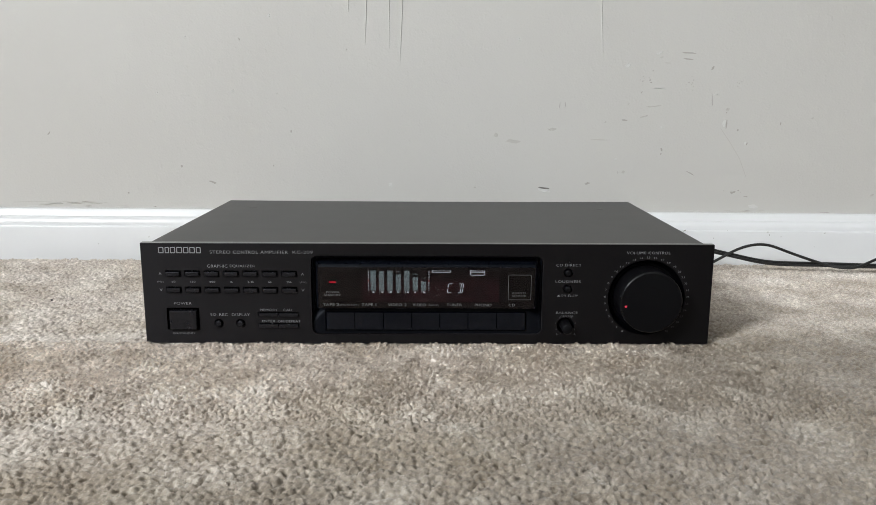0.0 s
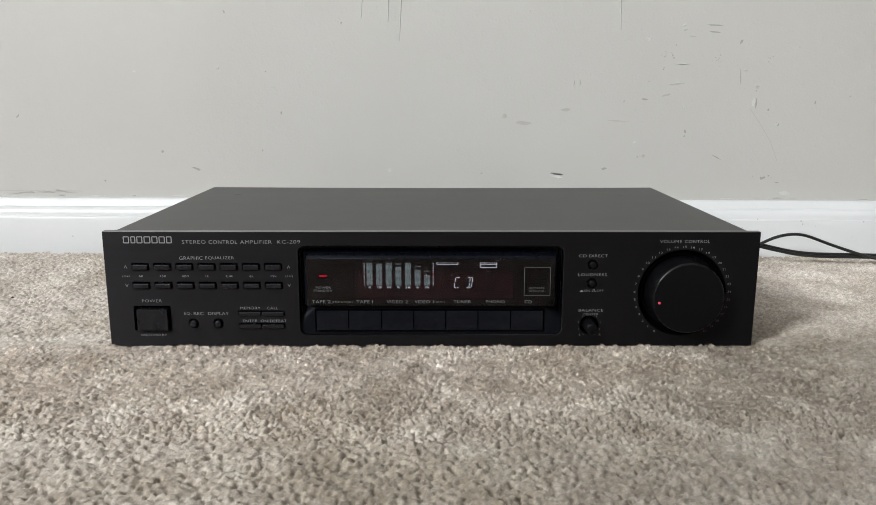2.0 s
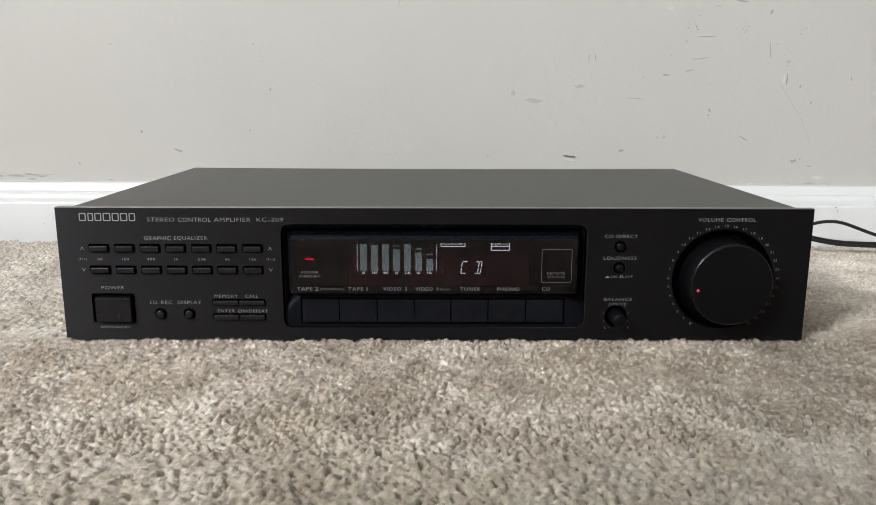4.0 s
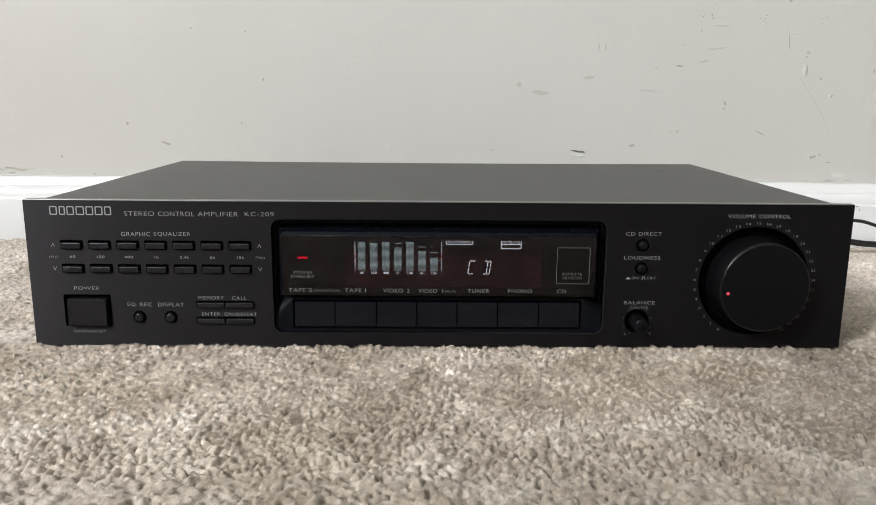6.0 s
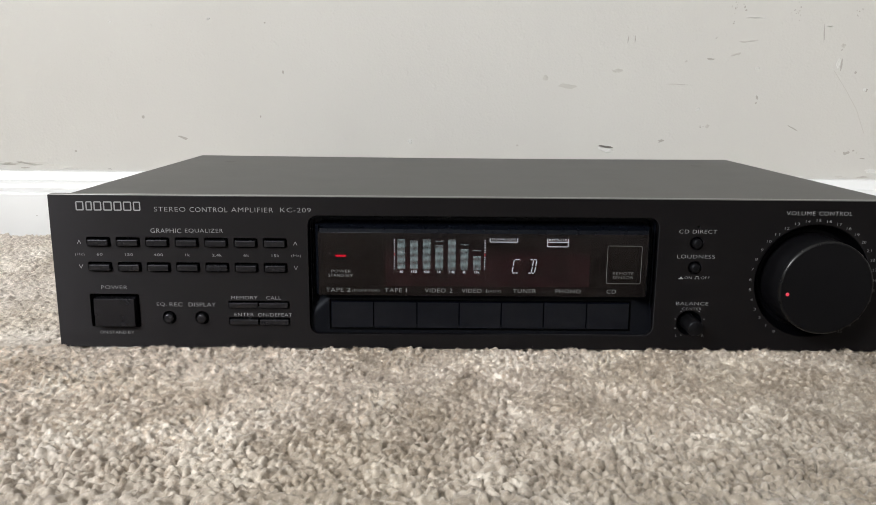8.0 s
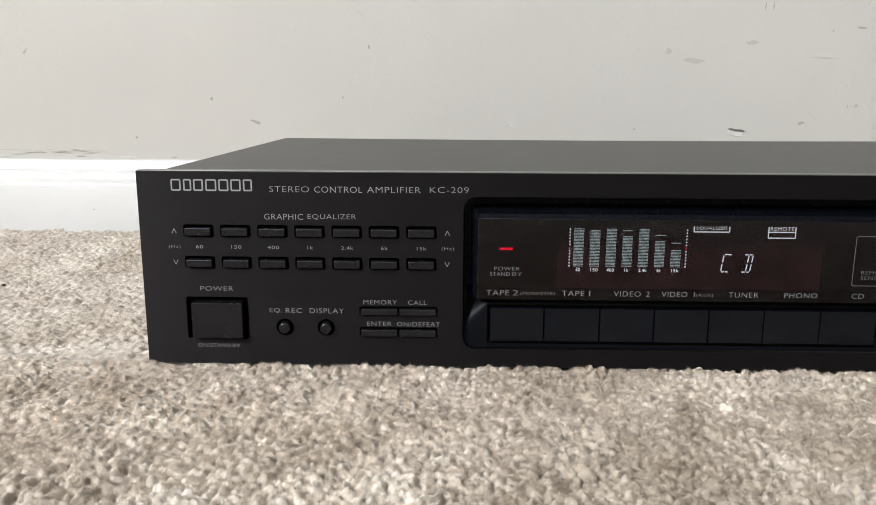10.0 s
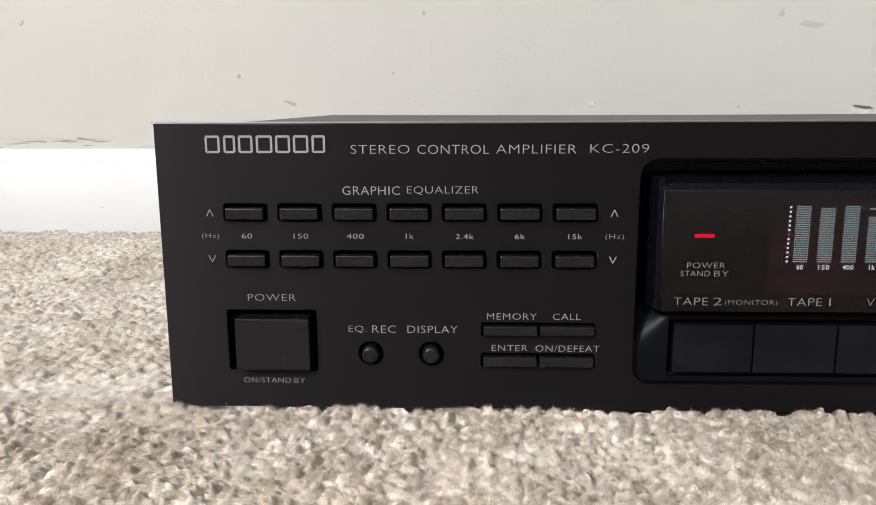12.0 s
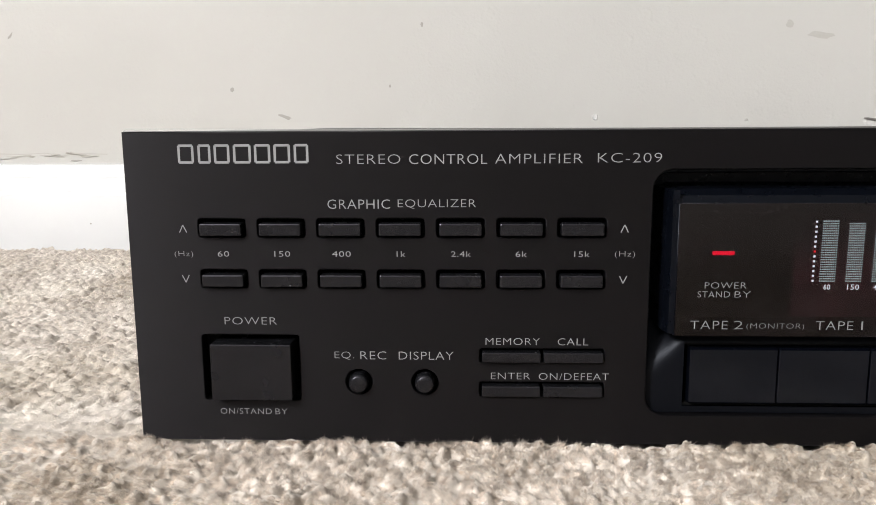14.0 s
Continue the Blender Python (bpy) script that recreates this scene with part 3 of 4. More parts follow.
part("top_cover", cover(), M_COVER, amp, "dark grey painted steel cover")
for sx in (-0.179, 0.173):
    dimple = part("dimple", lathe(0, 0, [(0, 0.0), (0.0035, 0.0), (0.0062, 0.0005)], 28), M_COVER, amp, "faint pressed dimple in the cover")
    dimple.matrix_basis = Matrix.Translation((sx, 0.199, 0.0775)) @ Matrix.Rotation(radians(-90), 4, "X")
part("chassis", box(-0.2150, 0.2150, 0.0100, 0.2490, 0.0050, 0.0090, 0.0006), M_COVER, amp)
back = part("rear_panel", box(-0.2150, 0.2150, 0.2475, 0.2500, 0.0092, 0.0755, 0.0004), M_COVER, amp)
for k in range(4):
    part("foot", lathe(0, 0, [(0, -0.0), (0.011, 0.0), (0.0125, 0.0015), (0.0125, 0.0155), (0.0115, 0.0165), (0, 0.0165)], 32), M_RUBBER, amp)
for ob, (x, y) in zip([o for o in amp.children if o.name.startswith("foot")], ((-0.175, 0.035), (0.175, 0.035), (-0.175, 0.205), (0.175, 0.205))):
    ob.matrix_basis = Matrix.Translation((x, y, -0.0115)) @ Matrix.Rotation(radians(90), 4, "X")

# moulded surround of the display and the selector keys
surround = part("display_surround", plate("display_surround", [rounded(-0.0899, 0.0884, 0.0067, 0.0689, 0.0049), rounded(-0.0835, 0.0815, 0.0300, 0.0603, 0.001, 2)], 0.0135, 0.0150), M_BEZEL, amp, "black moulded plastic display surround")
part("surround_rim", plate("surround_rim", [rounded(-0.0899, 0.0884, 0.0067, 0.0689, 0.0049), rounded(-0.0888, 0.0873, 0.0078, 0.0678, 0.0042)], 0.0047, 0.0135, 0.0003), M_BEZEL, surround)


def apron():
    """The lower field that carries the keys: upright round them, scooped back towards the glass, deeper at both ends."""
    bm = bmesh.new()
    x0, x1, wx0, wx1 = -0.0897, 0.0882, -0.0802, 0.0772
    xs = [x0 + (wx0 - x0) * k / 6 for k in range(7)] + [wx1 + (x1 - wx1) * k / 6 for k in range(7)]
    zs = [0.0068, 0.0085] + [0.0085 + 0.0166 * k / 9 for k in range(1, 10)] + [0.0251 + 0.0054 * k / 5 for k in range(1, 6)]

    def depth(x, z):
        inward = min(1.0, max(0.0, min(x - x0, x1 - x) / 0.0095))
        start = 0.0135 + 0.0125 * inward
        f = max(0.0, (z - start) / (0.0305 - start))
        return 0.0022 + 0.0112 * f ** 1.7

    grid = [[bm.verts.new((x, depth(x, z), z)) for z in zs] for x in xs]
    for i in range(len(xs) - 1):
        for k in range(len(zs) - 1):
            if not (i == 6 and 1 <= k <= 9):
                bm.faces.new((grid[i][k], grid[i + 1][k], grid[i + 1][k + 1], grid[i][k + 1])).smooth = True
    bmesh.ops.recalc_face_normals(bm, faces=bm.faces)
    return bm


field = part("key_field", apron(), M_FIELD, surround)
part("key_well", box(-0.0803, 0.0773, 0.0100, 0.0110, 0.0089, 0.0248), M_DARK, surround)
for k in range(4):
    x0, x1, z0, z1 = ((-0.0806, -0.0801, 0.0088, 0.0249), (0.0771, 0.0776, 0.0088, 0.0249), (-0.0801, 0.0771, 0.0084, 0.0091), (-0.0801, 0.0771, 0.0244, 0.0250))[k]
    part("well_side", box(x0, x1, 0.0032, 0.0100, z0, z1), M_DARK, surround)

# display: a thick-sided block with smoked glass, a dark tube behind it
GX0, GX1, GZ0, GZ1, GY = -0.0846, 0.0826, 0.0286, 0.0612, -0.0040
display = part("display_window", plate("display_window", [[(GX0, GZ0), (GX1, GZ0), (GX1, GZ1), (GX0, GZ1)], [(-0.0830, 0.0302), (0.0810, 0.0302), (0.0810, 0.0587), (-0.0830, 0.0587)]], GY + 0.0006, 0.0135, 0.0002), M_BEZEL, amp, "display window with lit level columns behind smoked glass")


def ledge():
    bm = bmesh.new()
    prof = [(GY + 0.0008, GZ1 - 0.0002), (GY + 0.0022, GZ1 + 0.0016), (0.0008, GZ1 + 0.0030), (0.0130, GZ1 + 0.0036), (0.0130, GZ1 - 0.0002)]
    a, b = ([bm.verts.new((x, y, z)) for y, z in prof] for x in (GX0 + 0.0002, GX1 - 0.0002))
    for k in range(len(prof)):
        j = (k + 1) % len(prof)
        bm.faces.new((a[k], b[k], b[j], a[j]))
    bm.faces.new(a), bm.faces.new(b)
    bmesh.ops.recalc_face_normals(bm, faces=bm.faces)
    return bm


part("ledge", ledge(), M_BEZEL, display)


def cheek(side):
    """The slanted end of the display block, beside the glass."""
    bm = bmesh.new()
    edge = GX0 + 0.0002 if side < 0 else GX1 - 0.0002
    prof = [(0.0, GY + 0.0008), (0.0012, GY + 0.0022), (0.0020, 0.0010), (0.0024, 0.0130), (0.0, 0.0130)]
    a, b = ([bm.verts.new((edge + side * d, y, z)) for d, y in prof] for z in (GZ0 + 0.0002, GZ1 + 0.0030))
    for k in range(len(prof)):
        j = (k + 1) % len(prof)
        bm.faces.new((a[k], b[k], b[j], a[j]))
    bm.faces.new(a), bm.faces.new(b)
    bmesh.ops.recalc_face_normals(bm, faces=bm.faces)
    return bm


for side in (-1, 1):
    part("cheek", cheek(side), M_BEZEL, display)
glass = part("glass", box(GX0 + 0.0001, GX1 - 0.0001, GY - 0.0002, GY + 0.0005, GZ0 + 0.0001, GZ1 - 0.0001, 0.0001, 1), M_GLASS, display, "smoked glass front, slightly dusty")
glass.visible_shadow = False
VY = 0.0090
part("display_tube", box(-0.0525, 0.0560, VY + 0.0003, VY + 0.0020, 0.0303, 0.0577), M_VFD_PLATE, display, "brownish display tube")
for x0, x1 in ((-0.0829, -0.0527), (0.0562, 0.0809)):
    part("display_mask", box(x0, x1, VY - 0.0010, VY + 0.0020, 0.0303, 0.0577), M_DARK, display)
LEVELS = [(26, 26), (25, 25), (26, 26), (21, 25), (26, 26), (18, 22), (12, 17)]
STEP = 0.0161 / 26
for k, (level, peak) in enumerate(LEVELS):
    x0 = (-45.0 + 6.6 * k) * mm
    bm = bmesh.new()
    for j in sorted(set(range(level)) | {peak - 1}):
        z = 0.0396 + j * STEP
        for i in range(9):
            x = x0 + 0.0041 * i / 9
            bm.faces.new([bm.verts.new(c) for c in ((x, VY, z), (x + 0.00034, VY, z), (x + 0.00034, VY, z + STEP * 0.44), (x, VY, z + STEP * 0.44))])
    part("level_column", bm, M_BARS, display, "glowing stack of thin pale bars")
for x in (-0.0466, 0.0007):
    dots, red = bmesh.new(), bmesh.new()
    for j in range(13):
        bm = red if j == 6 else dots
        z = 0.0398 + j * 0.01525 / 12
        bm.faces.new([bm.verts.new((x + a * 0.00028, VY, z + b * 0.00028)) for a, b in ((-1, -1), (1, -1), (1, 1), (-1, 1))])
    part("scale_dots", dots, M_VFD, display)
    part("centre_dot", red, M_VFD_RED, display)
for k, body in enumerate(("60", "150", "400", "1k", "2.4k", "6k", "15k")):
    c, w = (-45.0 + 6.6 * k + 2.05) * mm, (0.0017 if len(body) < 3 else 0.0030 if len(body) < 4 else 0.0034)
    words(body, c - w / 2, c + w / 2, 0.0375, 0.0389, VY, display, M_VFD, "band_figure", 0.01)
words("EQUALIZER", 0.0043, 0.0166, 0.0551, 0.0568, VY, display, M_VFD, "display_word")
part("word_frame", stroke([(0.0033, 0.0572), (0.0033, 0.0544), (0.0176, 0.0544), (0.0176, 0.0572)], 0.0004, VY), M_VFD, display)
words("REMOTE", 0.0340, 0.0434, 0.0551, 0.0567, VY, display, M_VFD, "display_word")
part("word_frame", stroke([(0.0333, 0.0575), (0.0333, 0.0521), (0.0441, 0.0521), (0.0441, 0.0575)], 0.0004, VY), M_VFD, display)
part("word_frame", stroke([(0.0333, 0.0545), (0.0441, 0.0545)], 0.0004, VY), M_VFD, display)


def glyph(x0, x1, runs):
    """A slanted segment character: runs of points in a unit box."""
    bm = bmesh.new()
    z0, z1 = 0.0379, 0.0451
    for run in runs:
        pts = [(x0 + (x1 - x0) * (0.76 * u + 0.24 * v), z0 + (z1 - z0) * v) for u, v in run]
        one = stroke(pts, 0.00042, VY)
        me = bpy.data.meshes.new("glyph")
        one.to_mesh(me)
        one.free()
        bm.from_mesh(me)
        bpy.data.meshes.remove(me)
    return bm


part("segment_letter", glyph(0.0152, 0.0192, [[(0.1, 1), (1, 1)], [(0, 0.95), (0, 0.55)], [(0, 0.45), (0, 0.05)], [(0.05, 0), (0.45, 0)], [(0.55, 0), (0.95, 0)]]), M_VFD, display)
part("segment_letter", glyph(0.0236, 0.0280, [[(0.0, 1), (0.45, 1)], [(0.55, 1), (0.95, 1)], [(1, 0.95), (1, 0.55)], [(1, 0.45), (1, 0.05)], [(0.0, 0), (0.45, 0)], [(0.55, 0), (0.95, 0)], [(0.5, 0.95), (0.5, 0.55)], [(0.5, 0.45), (0.5, 0.05)]]), M_VFD, display)
part("standby_lamp", box(-0.0759, -0.0707, -0.0030, -0.0022, 0.0485, 0.0494, 0.0001, 1), M_LED, display, "glowing red standby bar")
FRONT = GY - 0.0002
for body, x0, x1, z0, z1 in (("POWER", -77.9, -68.0, 40.6, 42.1), ("STAND", -79.5, -71.8, 38.4, 39.9), ("BY", -70.7, -66.9, 38.4, 39.9), ("TAPE", -80.9, -71.9, 30.5, 32.6), ("2", -70.5, -68.2, 30.5, 32.6), ("(MONITOR)", -67.4, -53.7, 30.3, 32.0), ("TAPE", -51.0, -42.1, 30.5, 32.6), ("1", -40.2, -39.8, 30.5, 32.6),
                            ("VIDEO 2", -30.5, -16.4, 30.5, 32.6), ("VIDEO 1", -11.7, 1.2, 30.5, 32.6), ("(AUX)", 1.8, 8.4, 30.3, 32.0), ("TUNER", 14.5, 26.2, 30.6, 32.6), ("PHONO", 36.3, 49.1, 30.6, 32.6), ("CD", 62.4, 67.2, 30.6, 32.6)):
    words(body, x0 * mm, x1 * mm, z0 * mm, z1 * mm, FRONT, glass, M_GLASS_PRINT, heavy=-0.012 if body[0] == "(" else -0.008)
words("REMOTE", 0.0651, 0.0756, 0.0404, 0.0418, FRONT, glass, M_PRINT_DIM)
words("SENSOR", 0.0651, 0.0756, 0.0383, 0.0397, FRONT, glass, M_PRINT_DIM)
sensor = rounded(0.0619, 0.0793, 0.0358, 0.0554, 0.0008, 3)
part("sensor_frame", stroke(sensor + sensor[:1], 0.00022, FRONT), M_PRINT_DIM, glass)

# selector keys
EDGES = [-79.2, -57.1, -34.6, -12.6, 9.3, 31.4, 53.8, 76.2]


def key(x0, x1, z0, z1, y0, y1):
    """A key whose face leans back a little towards its top."""
    bm = bmesh.new()
    prof = [(y1, z1), (y0 + 0.0007, z1), (y0 + 0.0002, z1 - 0.0005)]
    prof += [(y0, z0 + 0.0005)]
    prof += [(y0 + 0.0004, z0), (y1, z0)]
    a, b = ([bm.verts.new((x, y, z)) for y, z in prof] for x in (x0, x1))
    for k in range(len(prof)):
        j = (k + 1) % len(prof)
        bm.faces.new((a[k], b[k], b[j], a[j]))
    ends = [bm.faces.new(a), bm.faces.new(b)]
    bmesh.ops.recalc_face_normals(bm, faces=bm.faces)
    bmesh.ops.bevel(bm, geom=[e for f in ends for e in f.edges], offset=0.0002, segments=1, affect="EDGES")
    return bm


for a, b in zip(EDGES, EDGES[1:]):
    part("selector_key", key((a + 0.2) * mm, (b - 0.2) * mm, 0.0096, 0.0242, 0.0006, 0.0098), M_SELECT, amp, "glossy black source selector key")

# equaliser keys, power key, round keys, narrow keys
for z in EQ_Z:
    for x in EQ_X:
        part("equalizer_key", box(x - 0.0052, x + 0.0052, -0.0017, 0.0074, z - 0.0018, z + 0.0013, 0.00035, 2), M_BUTTON, amp)
power = part("power_key", box(-0.2000, -0.1794, -0.0031, 0.0074, 0.0108, 0.0255, 0.00035, 3), M_BUTTON, amp, "large square black power key")
for x0, x1, z0, z1 in ((-0.1313, -0.1166, 0.0207, 0.0236), (-0.1158, -0.1010, 0.0207, 0.0236), (-0.1313, -0.1166, 0.0117, 0.0148), (-0.1158, -0.1010, 0.0117, 0.0148)):
    part("narrow_key", box(x0, x1, -0.0014, 0.0074, z0, z1 - 0.0003, 0.0003, 2), M_BUTTON, amp)
for x, z in ROUND:
    part("round_key", lathe(x, z, [(0, -0.0022), (0.0017, -0.00225), (0.0020, -0.0021), (0.0024, -0.0016), (0.0025, -0.0010), (0.0025, 0.0074)], 32), M_BUTTON if x < 0 else M_KNOB, amp)

# volume dish and knob
part("volume_dish", lathe(*VOL, [(0, 0.0070), (0.0262, 0.0070), (0.0285, 0.0050), (DISH_R - 0.00005, 0.0004)], 96), M_DISH, amp, "black conical recess round the volume knob")
knob = part("volume_knob", lathe(*VOL, [(0, -0.0150), (KNOB_R - 0.0012, -0.0150), (KNOB_R - 0.0009, -0.0147), (KNOB_R - 0.0003, -0.0142), (KNOB_R, -0.0132), (KNOB_R + 0.0004, 0.0068)], 128), M_KNOB, amp, "large round satin black volume knob")
part("rim", lathe(*VOL, [(KNOB_R - 0.0011, -0.01502), (KNOB_R - 0.0008, -0.01492), (KNOB_R - 0.0003, -0.01445), (KNOB_R, -0.0139), (KNOB_R + 0.00005, -0.0134)], 128), M_RIM, knob, "polished edge of the knob's face")
part("pointer_lamp", lathe(0.1503, 0.0336, [(0, -0.01525), (0.0007, -0.01522), (0.0009, -0.0151), (0.0009, -0.0148)], 20), M_SPOT, knob, "small glowing red pointer mark")
part("balance_dish", lathe(*BAL, [(0, 0.0070), (0.0050, 0.0070), (0.0065, 0.0004)], 40), M_DISH, amp)
part("balance_knob", lathe(*BAL, [(0, -0.0110), (0.0034, -0.0110), (0.0039, -0.0106), (0.0041, -0.0098), (0.0043, 0.0068)], 40), M_KNOB, amp, "small round black balance knob")

# ---- print on the panel ----
PRINT = [("STEREO", -167.0, -151.3, 70.5, 72.8), ("CONTROL", -149.2, -130.2, 70.4, 72.8), ("AMPLIFIER", -128.3, -107.2, 70.5, 72.8), ("KC-209", -103.6, -88.3, 70.6, 72.9), ("GRAPHIC", -169.5, -154.0, 59.5, 61.8),
         ("EQUALIZER", -152.1, -132.9, 59.5, 61.8), ("POWER", -196.7, -183.3, 30.0, 31.9), ("ON/STAND", -199.0, -185.6, 6.1, 7.6), ("BY", -184.6, -181.5, 6.1, 7.6), ("EQ.", -168.8, -163.8, 20.9, 23.0), ("REC", -162.2, -155.6, 21.0, 23.1),
         ("DISPLAY", -152.4, -138.5, 21.0, 23.1), ("MEMORY", -130.4, -116.8, 25.0, 26.8), ("CALL", -112.3, -104.7, 25.0, 26.8), ("ENTER", -129.0, -119.1, 16.0, 17.7), ("ON/DEFEAT", -116.9, -99.3, 15.9, 17.7), ("(Hz)", -208.5, -203.8, 47.2, 48.9)]
PRINT_MORE = [("CD", 98.8, 103.8, 61.4, 63.3), ("DIRECT", 105.7, 118.0, 61.4, 63.3), ("LOUDNESS", 98.7, 118.0, 48.4, 50.3), ("ON", 103.3, 106.9, 37.5, 38.9), ("OFF", 111.7, 116.2, 37.5, 38.9), ("BALANCE", 100.0, 116.7, 23.5, 25.3),
              ("CENTER", 103.3, 113.4, 20.9, 22.2), ("VOLUME", 152.7, 167.4, 71.2, 73.2), ("CONTROL", 169.4, 186.2, 71.2, 73.2), ("L", 100.9, 101.9, 6.3, 7.7), ("R", 114.5, 115.7, 6.3, 7.7), ("(Hz)", -98.8, -93.9, 47.2, 49.0)]
for body, x0, x1, z0, z1 in PRINT + PRINT_MORE:
    words(body, x0 * mm, x1 * mm, z0 * mm, z1 * mm, 0.0, panel, heavy=-0.012 if z1 - z0 < 1.6 else -0.008)
for k, body in enumerate(("60", "150", "400", "1k", "2.4k", "6k", "15k")):
    c, w = EQ_X[k] + 0.0001, (2.9, 4.0, 4.7, 2.2, 4.9, 2.8, 3.8)[k] * mm
    words(body, c - w / 2, c + w / 2, 0.0475, 0.0489, 0.0, panel, heavy=0.006)
for x in (-0.2060, -0.0966):
    part("arrow_mark", stroke([(x - 0.0009, 0.0536), (x, 0.0555), (x + 0.0009, 0.0536)], 0.00025, 0.0), M_PRINT, panel)
    part("arrow_mark", stroke([(x - 0.0009, 0.0428), (x, 0.0409), (x + 0.0009, 0.0428)], 0.00025, 0.0), M_PRINT, panel)
for k in range(31):
    a = radians(-147.3 + 9.82 * k)
    c, z = VOL[0] + 0.0322 * math.sin(a), VOL[1] + 0.0320 * math.cos(a)
    w = 0.0012 if k < 10 else 0.0023
    w = 0.00028 if k == 1 else w
    words(str(k), c - w / 2, c + w / 2, z - 0.00068, z + 0.00068, 0.0, panel, None if k < 25 else M_PRINT_DIM, "scale_figure")
for k in range(9):
    a = radians(-150 + 37.5 * k)
    if k != 4:
        part("scale_dot", lathe(BAL[0] + 0.0078 * math.sin(a) + 0.0001, BAL[1] + 0.0078 * math.cos(a), [(0, -0.0001), (0.00026, -0.0001), (0.00028, 0.0002)], 8), M_PRINT, panel)
part("press_mark", stroke([(0.1002, 0.0377), (0.1026, 0.0377)], 0.0005, 0.0), M_PRINT, panel)
part("press_mark", stroke([(0.1009, 0.0383), (0.1019, 0.0383)], 0.0007, 0.0), M_PRINT, panel)
part("release_mark", stroke([(0.1084, 0.0376), (0.1091, 0.0376), (0.1091, 0.0389), (0.1103, 0.0389), (0.1103, 0.0376), (0.1110, 0.0376)], 0.00026, 0.0), M_PRINT, panel)
# maker's mark: seven plain upright frames
for x0, x1 in ((-206.2, -202.2), (-201.2, -198.0), (-197.2, -193.3), (-192.4, -188.0), (-187.2, -183.2), (-182.4, -178.3), (-177.4, -173.8)):
    w = 0.0006
    a, b, z0, z1 = x0 * mm + w / 2, x1 * mm - w / 2, 0.0707 + w / 2, 0.0754 - w / 2
    part("maker_mark", stroke([(a, z0), (a, z1), (b, z1), (b, z0), (a, z0)], w, 0.0), M_PRINT, panel)

# ---- cables behind the amplifier ----
pair = tagged(new("power_cable"), "black twin-core cable lying along the skirting on the carpet", "cable")
for dz, dy in ((0.0, 0.0), (0.0022, 0.0024)):
    tube("core", [(0.15, 0.2520 + dy, 0.0285 + dz), (0.22, 0.262 + dy, 0.028 + dz), (0.290, 0.282 + dy, 0.024 + dz), (0.329, 0.288 + dy, 0.0142 + dz), (0.356, 0.288 + dy, 0.0082 + dz), (0.383, 0.287 + dy, 0.0020 + dz), (0.408, 0.285 + dy, 0.0007 + dz),
                  (0.441, 0.284 + dy, 0.0006 + dz), (0.474, 0.280 + dy, 0.0006 + dz), (0.520, 0.272 + dy, 0.0006 + dz), (0.62, 0.262 + dy, 0.0006 + dz), (0.8, 0.25 + dy, 0.0006 + dz)], 0.0016, M_CABLE, pair)
loop = tagged(new("audio_cable"), "thin black cable rising in a loose loop off the carpet", "cable")
tube("core", [(0.13, 0.2520, 0.021), (0.24, 0.258, 0.004), (0.300, 0.278, -0.004), (0.325, 0.284, 0.003), (0.348, 0.286, 0.0175), (0.368, 0.286, 0.0245), (0.388, 0.286, 0.0250), (0.408, 0.285, 0.0165), (0.441, 0.282, 0.0055), (0.458, 0.276, 0.0010),
              (0.468, 0.271, 0.0005), (0.482, 0.270, 0.0005), (0.498, 0.276, 0.0050), (0.518, 0.282, 0.0120), (0.545, 0.286, 0.016), (0.60, 0.286, 0.012), (0.68, 0.280, 0.0005), (0.8, 0.27, 0.0005)], 0.0016, M_CABLE, loop)


# a dark crumb on the carpet
crumb = bmesh.new()
bmesh.ops.create_icosphere(crumb, subdivisions=2, radius=0.0013)
for v in crumb.verts:
    v.co *= 0.8 + 0.3 * noise.noise(v.co * 900)
bmesh.ops.transform(crumb, matrix=Matrix.Translation((-0.3570, 0.1297, -0.0018)) @ Matrix.Diagonal((1.2, 1.0, 0.7, 1)), verts=crumb.verts)
tagged(part("crumb", crumb, M_RUBBER), "tiny dark crumb lying on the beige carpet", "crumb")


# ---- carpet pile: rounded yarn ends, each with fine fibres standing off it ----
def smooth_field(seed, x, y, waves, wavelength):
    r = np.random.RandomState(seed)
    total = np.zeros_like(x)
    for _ in range(waves):
        a, k, p = r.uniform(0, 2 * np.pi), 2 * np.pi / (wavelength * r.uniform(0.6, 1.8)), r.uniform(0, 2 * np.pi)
        total += np.sin(k * (x * np.cos(a) + y * np.sin(a)) + p)
    return total / math.sqrt(waves / 2)


GAP, CX0, CY0, CX1, CY1 = 0.0028, -0.70, -0.40, 0.70, 0.340
r = np.random.RandomState(21)
NX, NY = int((CX1 - CX0) / GAP), int((CY1 - CY0) / GAP)
ix, iy = np.meshgrid(np.arange(NX), np.arange(NY), indexing="ij")
TX = CX0 + (ix + 0.5 + r.uniform(-0.42, 0.42, ix.shape)) * GAP
TY = CY0 + (iy + 0.5 + r.uniform(-0.42, 0.42, iy.shape)) * GAP
